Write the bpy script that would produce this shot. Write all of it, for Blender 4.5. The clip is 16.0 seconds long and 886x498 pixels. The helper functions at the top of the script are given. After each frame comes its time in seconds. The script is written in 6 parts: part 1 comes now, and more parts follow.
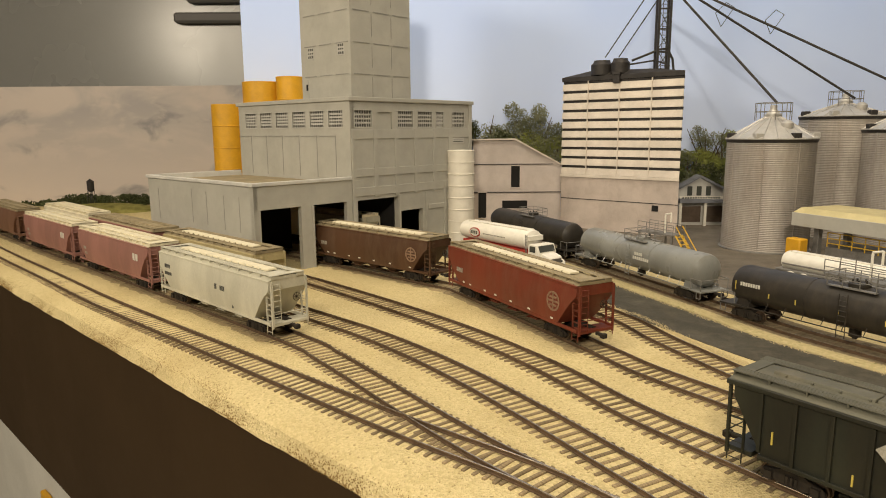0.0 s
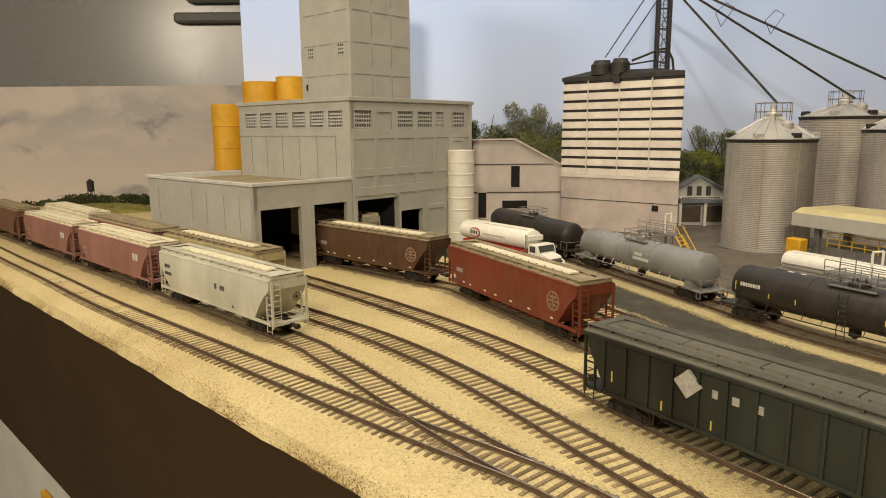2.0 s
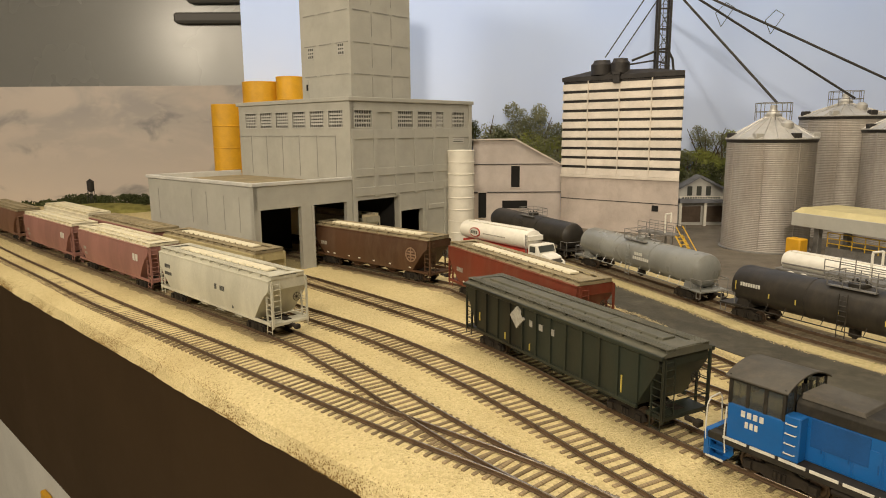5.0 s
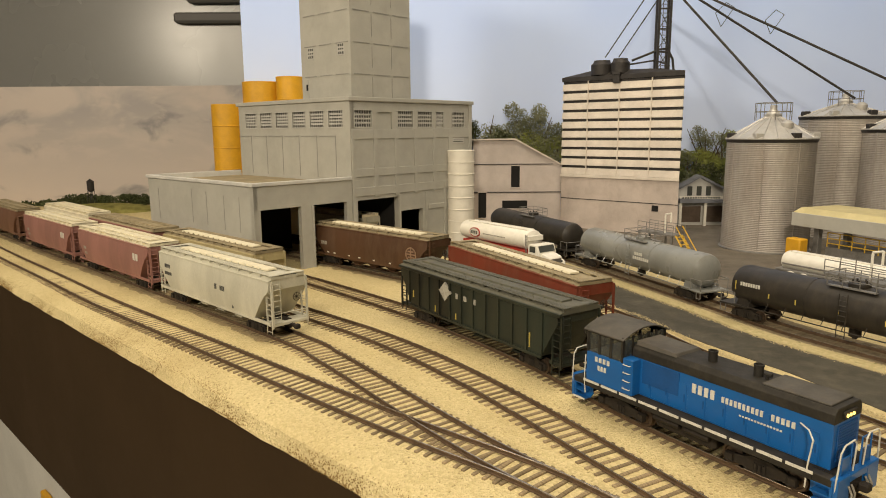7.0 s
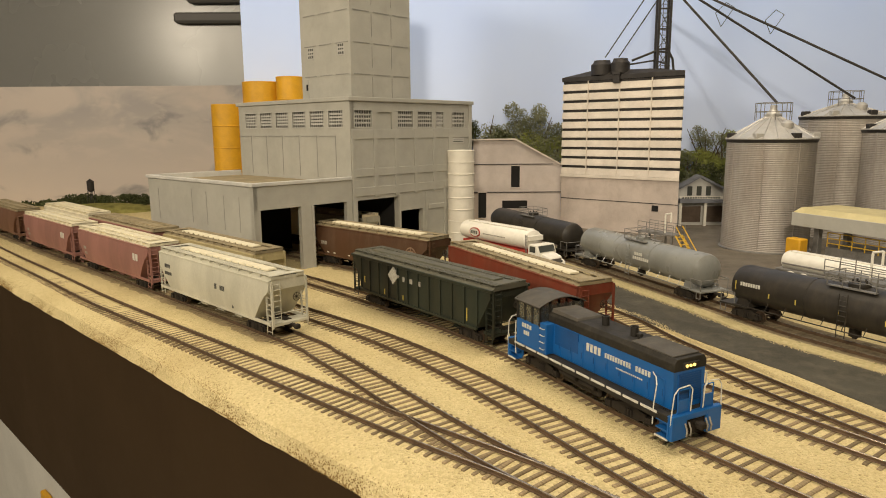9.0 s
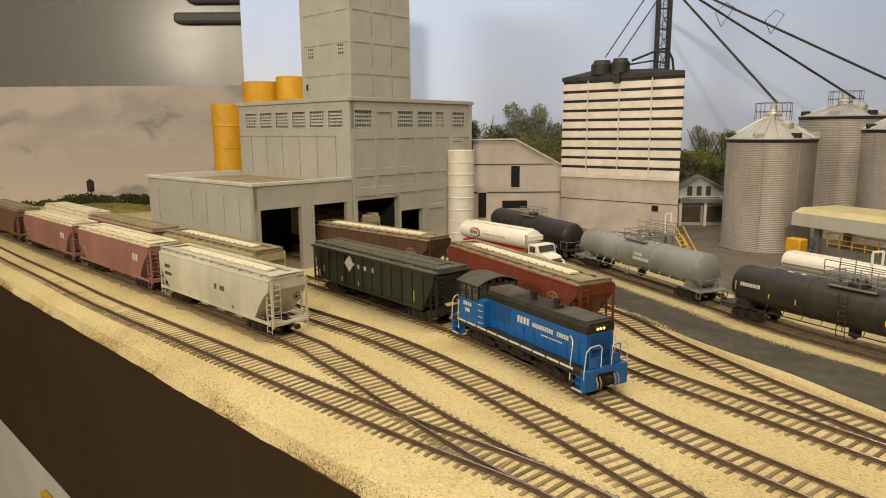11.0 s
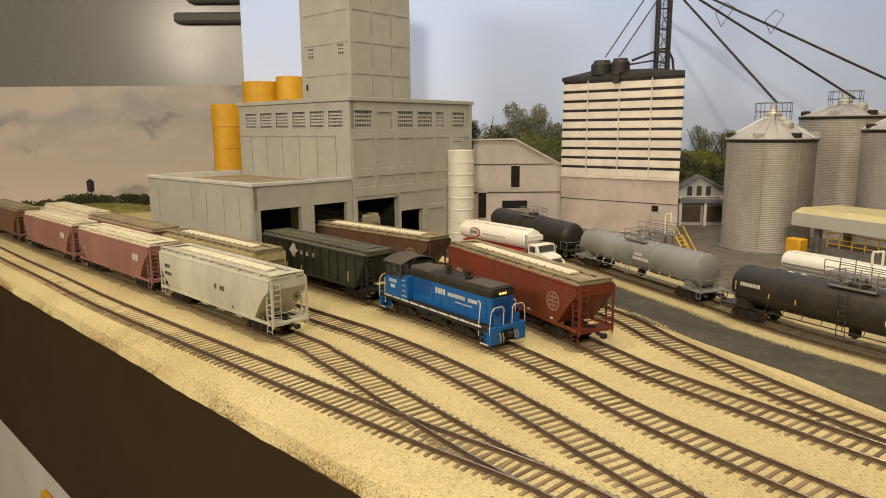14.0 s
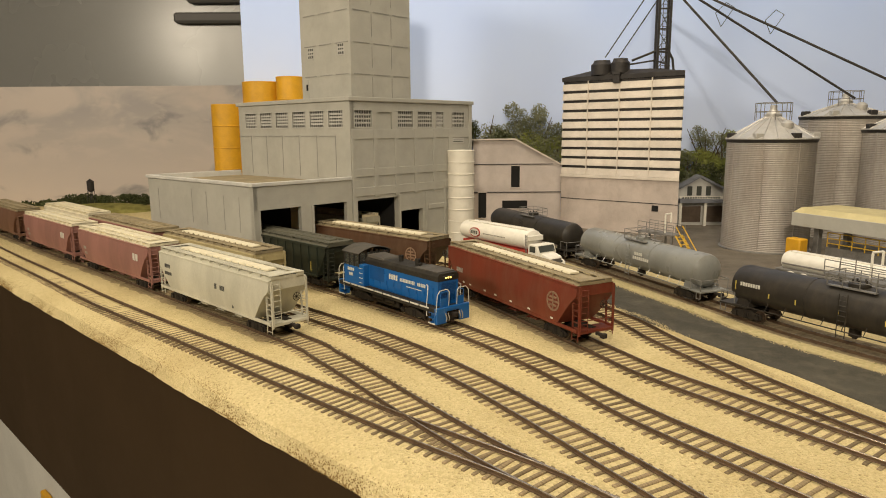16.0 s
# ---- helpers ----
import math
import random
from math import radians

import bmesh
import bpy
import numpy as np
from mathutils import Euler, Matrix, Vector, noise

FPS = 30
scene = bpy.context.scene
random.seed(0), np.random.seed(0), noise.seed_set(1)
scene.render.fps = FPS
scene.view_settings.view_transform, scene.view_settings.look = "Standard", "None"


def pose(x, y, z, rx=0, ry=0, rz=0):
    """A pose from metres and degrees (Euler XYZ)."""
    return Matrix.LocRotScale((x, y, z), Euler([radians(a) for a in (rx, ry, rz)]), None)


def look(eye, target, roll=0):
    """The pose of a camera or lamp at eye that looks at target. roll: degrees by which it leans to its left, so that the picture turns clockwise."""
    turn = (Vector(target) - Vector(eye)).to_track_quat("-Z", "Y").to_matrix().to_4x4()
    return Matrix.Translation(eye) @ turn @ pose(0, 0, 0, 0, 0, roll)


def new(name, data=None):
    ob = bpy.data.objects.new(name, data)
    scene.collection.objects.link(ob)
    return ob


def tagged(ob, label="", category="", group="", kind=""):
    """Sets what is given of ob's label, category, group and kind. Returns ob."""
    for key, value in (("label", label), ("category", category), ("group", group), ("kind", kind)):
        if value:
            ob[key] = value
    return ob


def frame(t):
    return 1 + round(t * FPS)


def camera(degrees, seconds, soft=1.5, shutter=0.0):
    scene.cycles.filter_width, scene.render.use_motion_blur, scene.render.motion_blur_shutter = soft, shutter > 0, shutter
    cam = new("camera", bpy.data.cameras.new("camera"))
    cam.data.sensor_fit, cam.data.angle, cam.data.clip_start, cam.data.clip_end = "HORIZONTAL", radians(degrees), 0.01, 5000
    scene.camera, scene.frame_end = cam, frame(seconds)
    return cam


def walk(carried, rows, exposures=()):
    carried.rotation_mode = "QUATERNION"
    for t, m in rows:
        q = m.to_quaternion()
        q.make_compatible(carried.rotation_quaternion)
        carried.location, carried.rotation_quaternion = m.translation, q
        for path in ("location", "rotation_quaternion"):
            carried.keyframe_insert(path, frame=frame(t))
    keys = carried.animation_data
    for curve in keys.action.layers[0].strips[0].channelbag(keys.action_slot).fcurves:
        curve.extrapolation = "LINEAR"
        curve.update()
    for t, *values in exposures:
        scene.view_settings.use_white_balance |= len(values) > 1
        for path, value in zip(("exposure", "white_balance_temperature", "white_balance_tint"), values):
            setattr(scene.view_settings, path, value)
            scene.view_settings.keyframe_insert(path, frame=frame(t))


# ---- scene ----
cam = camera(67.23, 16.0, soft=1.0)
# still camera, held just above the layout: 10 degrees down, a slight roll
CAM = pose(0, 0, 0.1404, 90 - 10.0555, 0, 0) @ pose(0, 0, 0, 0, 0, -0.404)
walk(cam, [(0.0, CAM), (16.0, CAM)], exposures=[(0.0, 0.0), (16.0, 0.0)])

# ---- light: fluorescent room lamps above the aisle and above the layout ----
world = bpy.data.worlds.new("room_world")
scene.world = world
world.use_nodes = True
world.node_tree.nodes["Background"].inputs[0].default_value = (0.9, 0.8, 0.66, 1)
world.node_tree.nodes["Background"].inputs[1].default_value = 0.018


def area_lamp(name, eye, target, sx, sy, watts, color):
    data = bpy.data.lights.new(name, "AREA")
    data.shape, data.size, data.size_y, data.energy, data.color = "RECTANGLE", sx, sy, watts, color
    ob = new(name, data)
    ob.matrix_world = look(eye, target)
    return ob


WARM = (1.0, 0.86, 0.66)
area_lamp("room_lamp_aisle", (-1.50, -0.55, 0.74), (0.0, 0.8, 0.1), 0.36, 0.28, 16.5, WARM)
area_lamp("room_lamp_layout", (0.15, 0.50, 1.25), (0.15, 0.50, 0.0), 1.1, 0.3, 12.5, WARM)
area_lamp("room_lamp_front", (-0.16, -0.75, 0.80), (0.05, 0.9, 0.1), 0.12, 0.10, 13.5, WARM)


# ---- materials ----
def mat(name, color, rough=0.6, metal=0.0, var=0.25, scale=120.0, fine=900.0, bump=0.15, tint=None, dirt=0.0,
        dirt_color=(0.16, 0.12, 0.08), stretch=(1, 1, 1), rand=0.0, spec=0.4, depth=0.0006):
    """Painted or raw surface: coarse blotches, fine grain, optional dirt and piece-to-piece variation."""
    m = bpy.data.materials.new(name)
    m.use_nodes = True
    n, l = m.node_tree.nodes, m.node_tree.links
    bsdf = n["Principled BSDF"]
    tc = n.new("ShaderNodeTexCoord")
    mp = n.new("ShaderNodeMapping")
    mp.inputs["Scale"].default_value = stretch
    l.new(tc.outputs["Object"], mp.inputs["Vector"])

    def noise_node(s, detail, rough_=0.6):
        t = n.new("ShaderNodeTexNoise")
        t.inputs["Scale"].default_value = s
        t.inputs["Detail"].default_value = detail
        t.inputs["Roughness"].default_value = rough_
        l.new(mp.outputs["Vector"], t.inputs["Vector"])
        return t

    big, small = noise_node(scale, 4), noise_node(fine, 3)
    tint = tint or tuple(c * (1 - var) for c in color)
    ramp = n.new("ShaderNodeMixRGB")
    ramp.inputs[1].default_value, ramp.inputs[2].default_value = (*color, 1), (*tint, 1)
    mr = n.new("ShaderNodeMapRange")
    mr.inputs[1].default_value, mr.inputs[2].default_value = 0.38, 0.66
    l.new(big.outputs["Fac"], mr.inputs[0])
    l.new(mr.outputs[0], ramp.inputs[0])
    out = ramp.outputs[0]
    gr = n.new("ShaderNodeMixRGB")
    gr.blend_type = "MULTIPLY"
    gr.inputs[0].default_value = min(1.0, var * 1.2)
    l.new(out, gr.inputs[1])
    l.new(small.outputs["Fac"], gr.inputs[2])
    out = gr.outputs[0]
    if dirt:
        dn = noise_node(scale * 2.3, 6, 0.7)
        dr = n.new("ShaderNodeMapRange")
        dr.inputs[1].default_value, dr.inputs[2].default_value = 0.48, 0.78
        dr.inputs[4].default_value = dirt
        l.new(dn.outputs["Fac"], dr.inputs[0])
        dm = n.new("ShaderNodeMixRGB")
        dm.inputs[2].default_value = (*dirt_color, 1)
        l.new(dr.outputs[0], dm.inputs[0])
        l.new(out, dm.inputs[1])
        out = dm.outputs[0]
    if rand:
        oi = n.new("ShaderNodeObjectInfo")
        rm = n.new("ShaderNodeMapRange")
        rm.inputs[3].default_value, rm.inputs[4].default_value = 1 - rand, 1 + rand
        l.new(oi.outputs["Random"], rm.inputs[0])
        hv = n.new("ShaderNodeHueSaturation")
        l.new(rm.outputs[0], hv.inputs["Value"])
        l.new(out, hv.inputs["Color"])
        out = hv.outputs[0]
    l.new(out, bsdf.inputs["Base Color"])
    rr = n.new("ShaderNodeMapRange")
    rr.inputs[3].default_value, rr.inputs[4].default_value = max(0.05, rough - 0.12), min(1.0, rough + 0.12)
    l.new(big.outputs["Fac"], rr.inputs[0])
    l.new(rr.outputs[0], bsdf.inputs["Roughness"])
    bsdf.inputs["Metallic"].default_value = metal
    bsdf.inputs["Specular IOR Level"].default_value = spec
    if bump:
        bp = n.new("ShaderNodeBump")
        bp.inputs["Strength"].default_value, bp.inputs["Distance"].default_value = bump, depth
        l.new(small.outputs["Fac"], bp.inputs["Height"])
        l.new(bp.outputs[0], bsdf.inputs["Normal"])
    return m


def glow(name, color, strength):
    m = bpy.data.materials.new(name)
    m.use_nodes = True
    b = m.node_tree.nodes["Principled BSDF"]
    b.inputs["Base Color"].default_value = (*color, 1)
    b.inputs["Emission Color"].default_value = (*color, 1)
    b.inputs["Emission Strength"].default_value = strength
    return m


def gravel(name, c1, c2, c3, s=420.0, bump=0.9):
    """Fine stones: cells of three colours with a lumpy relief and wide stains."""
    m = bpy.data.materials.new(name)
    m.use_nodes = True
    n, l = m.node_tree.nodes, m.node_tree.links
    bsdf = n["Principled BSDF"]
    tc = n.new("ShaderNodeTexCoord")
    vo = n.new("ShaderNodeTexVoronoi")
    vo.inputs["Scale"].default_value = s
    l.new(tc.outputs["Object"], vo.inputs["Vector"])
    sep = n.new("ShaderNodeSeparateColor")
    l.new(vo.outputs["Color"], sep.inputs[0])
    cr = n.new("ShaderNodeValToRGB")
    cr.color_ramp.elements[0].color, cr.color_ramp.elements[1].color = (*c1, 1), (*c2, 1)
    e = cr.color_ramp.elements.new(0.93)
    e.color = (*c2, 1)
    cr.color_ramp.elements[2].color = (*c3, 1)
    l.new(sep.outputs[0], cr.inputs[0])
    no = n.new("ShaderNodeTexNoise")
    no.inputs["Scale"].default_value, no.inputs["Detail"].default_value = 9.0, 5
    l.new(tc.outputs["Object"], no.inputs["Vector"])
    mr = n.new("ShaderNodeMapRange")
    mr.inputs[1].default_value, mr.inputs[2].default_value = 0.45, 0.75
    mr.inputs[4].default_value = 0.5
    l.new(no.outputs["Fac"], mr.inputs[0])
    mx = n.new("ShaderNodeMixRGB")
    mx.inputs[2].default_value = (c1[0] * 0.75, c1[1] * 0.68, c1[2] * 0.6, 1)
    l.new(mr.outputs[0], mx.inputs[0])
    l.new(cr.outputs[0], mx.inputs[1])
    l.new(mx.outputs[0], bsdf.inputs["Base Color"])
    bsdf.inputs["Roughness"].default_value = 0.95
    bsdf.inputs["Specular IOR Level"].default_value = 0.15
    fn = n.new("ShaderNodeTexNoise")
    fn.inputs["Scale"].default_value, fn.inputs["Detail"].default_value = s * 1.6, 4
    l.new(tc.outputs["Object"], fn.inputs["Vector"])
    ad = n.new("ShaderNodeMath")
    l.new(vo.outputs["Distance"], ad.inputs[0])
    l.new(fn.outputs["Fac"], ad.inputs[1])
    bp = n.new("ShaderNodeBump")
    bp.inputs["Strength"].default_value, bp.inputs["Distance"].default_value = bump, 0.0006
    l.new(ad.outputs[0], bp.inputs["Height"])
    l.new(bp.outputs[0], bsdf.inputs["Normal"])
    return m


def sky_print(name, low, high, cloud=None, z0=0.0, z1=0.35):
    """Printed sky: vertical blend, with soft clouds where given."""
    m = bpy.data.materials.new(name)
    m.use_nodes = True
    n, l = m.node_tree.nodes, m.node_tree.links
    bsdf = n["Principled BSDF"]
    tc = n.new("ShaderNodeTexCoord")
    sx = n.new("ShaderNodeSeparateXYZ")
    l.new(tc.outputs["Object"], sx.inputs[0])
    mr = n.new("ShaderNodeMapRange")
    mr.inputs[1].default_value, mr.inputs[2].default_value = z0, z1
    l.new(sx.outputs[2], mr.inputs[0])
    mx = n.new("ShaderNodeMixRGB")
    mx.inputs[1].default_value, mx.inputs[2].default_value = (*low, 1), (*high, 1)
    l.new(mr.outputs[0], mx.inputs[0])
    out = mx.outputs[0]
    if cloud:
        mp = n.new("ShaderNodeMapping")
        mp.inputs["Scale"].default_value = (1, 1, 2.0)
        l.new(tc.outputs["Object"], mp.inputs[0])
        for s, lo, hi, col, amt in ((5.0, 0.42, 0.62, cloud, 0.9), (9.0, 0.56, 0.72, (0.13, 0.14, 0.155), 0.75), (22.0, 0.5, 0.72, cloud, 0.5)):
            no = n.new("ShaderNodeTexNoise")
            no.inputs["Scale"].default_value, no.inputs["Detail"].default_value, no.inputs["Distortion"].default_value = s, 5, 0.5
            l.new(mp.outputs[0], no.inputs["Vector"])
            r2 = n.new("ShaderNodeMapRange")
            r2.interpolation_type = "SMOOTHSTEP"
            r2.inputs[1].default_value, r2.inputs[2].default_value, r2.inputs[4].default_value = lo, hi, amt
            l.new(no.outputs["Fac"], r2.inputs[0])
            m2 = n.new("ShaderNodeMixRGB")
            m2.inputs[2].default_value = (*col, 1)
            l.new(r2.outputs[0], m2.inputs[0])
            l.new(out, m2.inputs[1])
            out = m2.outputs[0]
    else:
        no = n.new("ShaderNodeTexNoise")
        no.inputs["Scale"].default_value, no.inputs["Detail"].default_value = 6.0, 4
        l.new(tc.outputs["Object"], no.inputs["Vector"])
        m2 = n.new("ShaderNodeMixRGB")
        m2.blend_type = "SOFT_LIGHT"
        m2.inputs[0].default_value = 0.25
        l.new(out, m2.inputs[1])
        l.new(no.outputs["Fac"], m2.inputs[2])
        out = m2.outputs[0]
    l.new(out, bsdf.inputs["Base Color"])
    bsdf.inputs["Roughness"].default_value = 0.5
    return m


BALLAST = gravel("sandy_ballast", (0.54, 0.445, 0.225), (0.70, 0.585, 0.325), (0.36, 0.28, 0.135), 950.0, 1.0)
BED = gravel("grimy_ballast", (0.20, 0.16, 0.10), (0.28, 0.225, 0.14), (0.14, 0.11, 0.07), 520.0, 0.7)
GRIME = gravel("oily_ballast", (0.30, 0.235, 0.13), (0.40, 0.32, 0.185), (0.20, 0.15, 0.085), 900.0, 0.8)
STRIP = gravel("pale_verge", (0.42, 0.36, 0.18), (0.55, 0.46, 0.26), (0.25, 0.24, 0.1), 600.0)
ASPHALT = mat("asphalt", (0.080, 0.073, 0.054), 0.9, 0, 0.3, 30, 1500, 0.5, dirt=0.35, dirt_color=(0.2, 0.17, 0.12))
STONE = mat("ballast_stone", (0.72, 0.60, 0.345), 0.95, 0, 0.3, 700, 3000, 0.2, spec=0.15)
TIE = mat("weathered_tie", (0.40, 0.305, 0.18), 0.9, 0, 0.45, 160, 1500, 0.5, rand=0.3, stretch=(1, 6, 1), spec=0.2)
EARTH = mat("brown_earth_grain", (0.25, 0.155, 0.055), 0.95, 0, 0.4, 60, 2000, 0.2, tint=(0.40, 0.28, 0.12), spec=0.1)
YARD = mat("worn_yard_asphalt", (0.18, 0.155, 0.12), 0.9, 0, 0.3, 25, 1500, 0.4, dirt=0.35, dirt_color=(0.24, 0.19, 0.14))
PANEL = mat("pale_bench_panel", (0.62, 0.60, 0.54), 0.7, 0, 0.12, 10, 300, 0.08)
RAIL = mat("rusty_rail", (0.15, 0.095, 0.055), 0.6, 0.2, 0.4, 200, 1500, 0.2)
RAILTOP = mat("polished_rail_head", (0.58, 0.48, 0.36), 0.25, 0.8, 0.35, 60, 900, 0.05)
FASCIA = mat("brown_fascia_board", (0.044, 0.026, 0.011), 0.6, 0, 0.12, 8, 300, 0.05, spec=0.15)
SKYBLUE = sky_print("printed_blue_sky", (0.63, 0.72, 0.95), (0.46, 0.605, 0.98), None, 0.05, 0.36)
CLOUDS = sky_print("painted_cloudy_sky", (0.56, 0.48, 0.42), (0.26, 0.255, 0.265), (0.52, 0.45, 0.40), 0.02, 0.25)
ROOMWALL = mat("grey_room_wall", (0.29, 0.29, 0.277), 0.27, 0, 0.06, 3, 200, 0.02, spec=0.8)
ROOMFLOOR = mat("grey_floor", (0.62, 0.60, 0.55), 0.7, 0, 0.2, 6, 200, 0.1)
CEILING = mat("white_ceiling", (0.8, 0.78, 0.74), 0.8, 0, 0.05, 4, 100, 0.1)
DARKBAR = mat("dark_bar", (0.15, 0.145, 0.14), 0.6, 0, 0.1, 4, 100, 0.05)
CONCRETE = mat("grey_painted_concrete", (0.445, 0.435, 0.385), 0.75, 0, 0.12, 30, 1800, 0.12, dirt=0.12)
CONCRETE_LIGHT = mat("pale_concrete_roof", (0.62, 0.61, 0.57), 0.8, 0, 0.15, 40, 1500, 0.15, dirt=0.2)
GROOVE = mat("panel_joint", (0.30, 0.295, 0.27), 0.9, 0, 0.1, 100, 1000, 0)
LATTICE = mat("grey_lattice", (0.50, 0.49, 0.45), 0.7, 0, 0.1, 100, 1000, 0.05)
# dark grey stands in for the shade behind the louvre bars
SLOT = mat("louvre_back_painted_shade", (0.16, 0.155, 0.14), 0.8, 0, 0.3, 60, 600, 0.0)
# near-black base colour stands in for shade inside doors and openings
DARK = mat("painted_interior_shade", (0.014, 0.013, 0.012), 0.9, 0, 0.2, 30, 600, 0.0)
HOUSEROOF = mat("blue_grey_shingles", (0.24, 0.25, 0.28), 0.8, 0, 0.25, 60, 900, 0.1)
BAYDOOR = mat("brown_bay_door", (0.16, 0.115, 0.085), 0.7, 0, 0.3, 60, 900, 0.1, dirt=0.3)
YELLOW = mat("yellow_tank_paint", (0.72, 0.38, 0.02), 0.5, 0, 0.18, 40, 900, 0.08, dirt=0.15)
SAFETY = mat("yellow_handrail_paint", (0.75, 0.48, 0.06), 0.5, 0, 0.2, 200, 900, 0.05)
WHITE = mat("white_silo_plastic", (0.78, 0.74, 0.64), 0.5, 0, 0.08, 60, 1200, 0.06, dirt=0.08)
WHITE_PAINT = mat("white_paint", (0.80, 0.77, 0.68), 0.45, 0, 0.08, 150, 1500, 0.03)
SIDING = mat("cream_metal_siding", (0.80, 0.725, 0.63), 0.55, 0.1, 0.18, 30, 700, 0.08, dirt=0.25, dirt_color=(0.45, 0.36, 0.27))
SIDING_PALE = mat("pale_mauve_siding", (0.68, 0.60, 0.55), 0.7, 0, 0.2, 22, 700, 0.12, dirt=0.4, dirt_color=(0.40, 0.33, 0.28))
SIDING_GREY = mat("grey_mauve_siding", (0.60, 0.515, 0.455), 0.7, 0, 0.2, 22, 700, 0.12, dirt=0.45, dirt_color=(0.28, 0.22, 0.18))
BLACKSTEEL = mat("dark_steel", (0.05, 0.045, 0.042), 0.55, 0.3, 0.3, 100, 900, 0.1)
GREYSTEEL = mat("grey_steel", (0.30, 0.29, 0.27), 0.5, 0.4, 0.3, 100, 900, 0.1)
GALV = mat("galvanised_corrugated_steel", (0.49, 0.45, 0.40), 0.55, 0.3, 0.3, 18, 300, 0.05, dirt=0.55, dirt_color=(0.24, 0.195, 0.155), stretch=(1, 1, 0.25))
GALVROOF = mat("galvanised_roof", (0.60, 0.58, 0.54), 0.45, 0.4, 0.2, 30, 500, 0.05, dirt=0.2)
LEAF = mat("tree_leaves", (0.36, 0.39, 0.10), 0.8, 0, 0.4, 40, 300, 0, tint=(0.17, 0.20, 0.055), spec=0.2)
LEAF_GREY = mat("grey_green_leaves", (0.31, 0.32, 0.19), 0.8, 0, 0.4, 40, 300, 0, tint=(0.17, 0.185, 0.115), spec=0.2)
LEAF_DARK = mat("dark_hedge_leaves", (0.125, 0.145, 0.06), 0.85, 0, 0.5, 40, 300, 0, spec=0.2)
GRASS = mat("green_mound_turf", (0.36, 0.33, 0.10), 0.95, 0, 0.5, 60, 1200, 0.6, spec=0.1)
BARK = mat("bark", (0.09, 0.06, 0.04), 0.9, 0, 0.3, 100, 900, 0.4)


def car_paint(name, color, rough=0.55, dirt=0.3, dirt_color=(0.17, 0.12, 0.075), var=0.22):
    return mat(name, color, rough, 0, var, 34, 1600, 0.06, dirt=dirt, dirt_color=dirt_color, stretch=(1, 1, 0.35))


P_GREY = car_paint("light_grey_car_paint", (0.65, 0.625, 0.50), dirt=0.15)
P_PINK = car_paint("faded_red_car_paint", (0.36, 0.17, 0.138))
P_BROWN = car_paint("brown_car_paint", (0.20, 0.095, 0.055))
P_TAN = car_paint("tan_car_paint", (0.50, 0.42, 0.22))
P_RED = car_paint("oxide_red_car_paint", (0.19, 0.036, 0.016))
P_REDBROWN = car_paint("dark_oxide_car_paint", (0.088, 0.040, 0.017))
P_GREEN = mat("dark_green_car_paint", (0.014, 0.014, 0.009), 0.5, 0, 0.3, 22, 1600, 0.06, tint=(0.026, 0.034, 0.023), dirt=0.45, dirt_color=(0.04, 0.034, 0.018), stretch=(1, 1, 0.3))
P_GREENROOF = car_paint("dusty_green_roof_paint", (0.115, 0.112, 0.082), 0.6, 0.4, (0.2, 0.17, 0.11))
P_TANKGREY = car_paint("blue_grey_tank_paint", (0.28, 0.285, 0.265), 0.28, 0.5, (0.14, 0.125, 0.10))
P_BLACK = car_paint("black_tank_paint", (0.030, 0.026, 0.021), 0.45, 0.5, (0.08, 0.064, 0.045))
CANOPY = mat("pale_yellow_canopy_paint", (0.60, 0.52, 0.27), 0.6, 0, 0.15, 40, 1200, 0.08, dirt=0.2)
HATCH = mat("cream_hatch_cover", (0.85, 0.78, 0.57), 0.55, 0, 0.15, 80, 1200, 0.08, dirt=0.2)
ROOF_DUST = mat("dusty_roof", (0.40, 0.33, 0.20), 0.75, 0, 0.3, 50, 1200, 0.1, dirt=0.3)
UNDER = mat("grimy_truck_steel", (0.028, 0.021, 0.014), 0.8, 0.1, 0.4, 200, 1200, 0.15)
WHEEL = mat("rusty_wheel_steel", (0.11, 0.075, 0.05), 0.5, 0.5, 0.4, 200, 1200, 0.1)
BLUE = mat("bright_blue_loco_paint", (0.008, 0.11, 0.36), 0.35, 0, 0.12, 60, 1500, 0.03, dirt=0.12)
BLUE_DARK = mat("dark_blue_radiator_paint", (0.008, 0.08, 0.27), 0.45, 0, 0.2, 60, 1500, 0.03)
LOCO_BLACK = mat("weathered_black_hood_paint", (0.030, 0.027, 0.022), 0.65, 0, 0.3, 80, 1500, 0.08, dirt=0.4, dirt_color=(0.08, 0.068, 0.05), spec=0.25)
LOCO_GREY = mat("grey_cab_roof_paint", (0.098, 0.09, 0.077), 0.65, 0, 0.25, 80, 1500, 0.06, dirt=0.3, spec=0.25)
MARK = mat("white_lettering", (0.70, 0.68, 0.60), 0.6, 0, 0.2, 400, 2000, 0)
MARK_DIM = mat("faded_lettering", (0.42, 0.39, 0.33), 0.7, 0, 0.35, 400, 2000, 0)
MARK_RUSTY = mat("rust_stained_lettering", (0.33, 0.21, 0.135), 0.7, 0, 0.35, 300, 2000, 0)
MARK_WORN = mat("worn_white_decal", (0.50, 0.48, 0.41), 0.7, 0, 0.4, 260, 2000, 0, dirt=0.6, dirt_color=(0.12, 0.11, 0.08))
MARK_DARK = mat("dark_lettering", (0.10, 0.10, 0.09), 0.7, 0, 0.3, 400, 2000, 0)
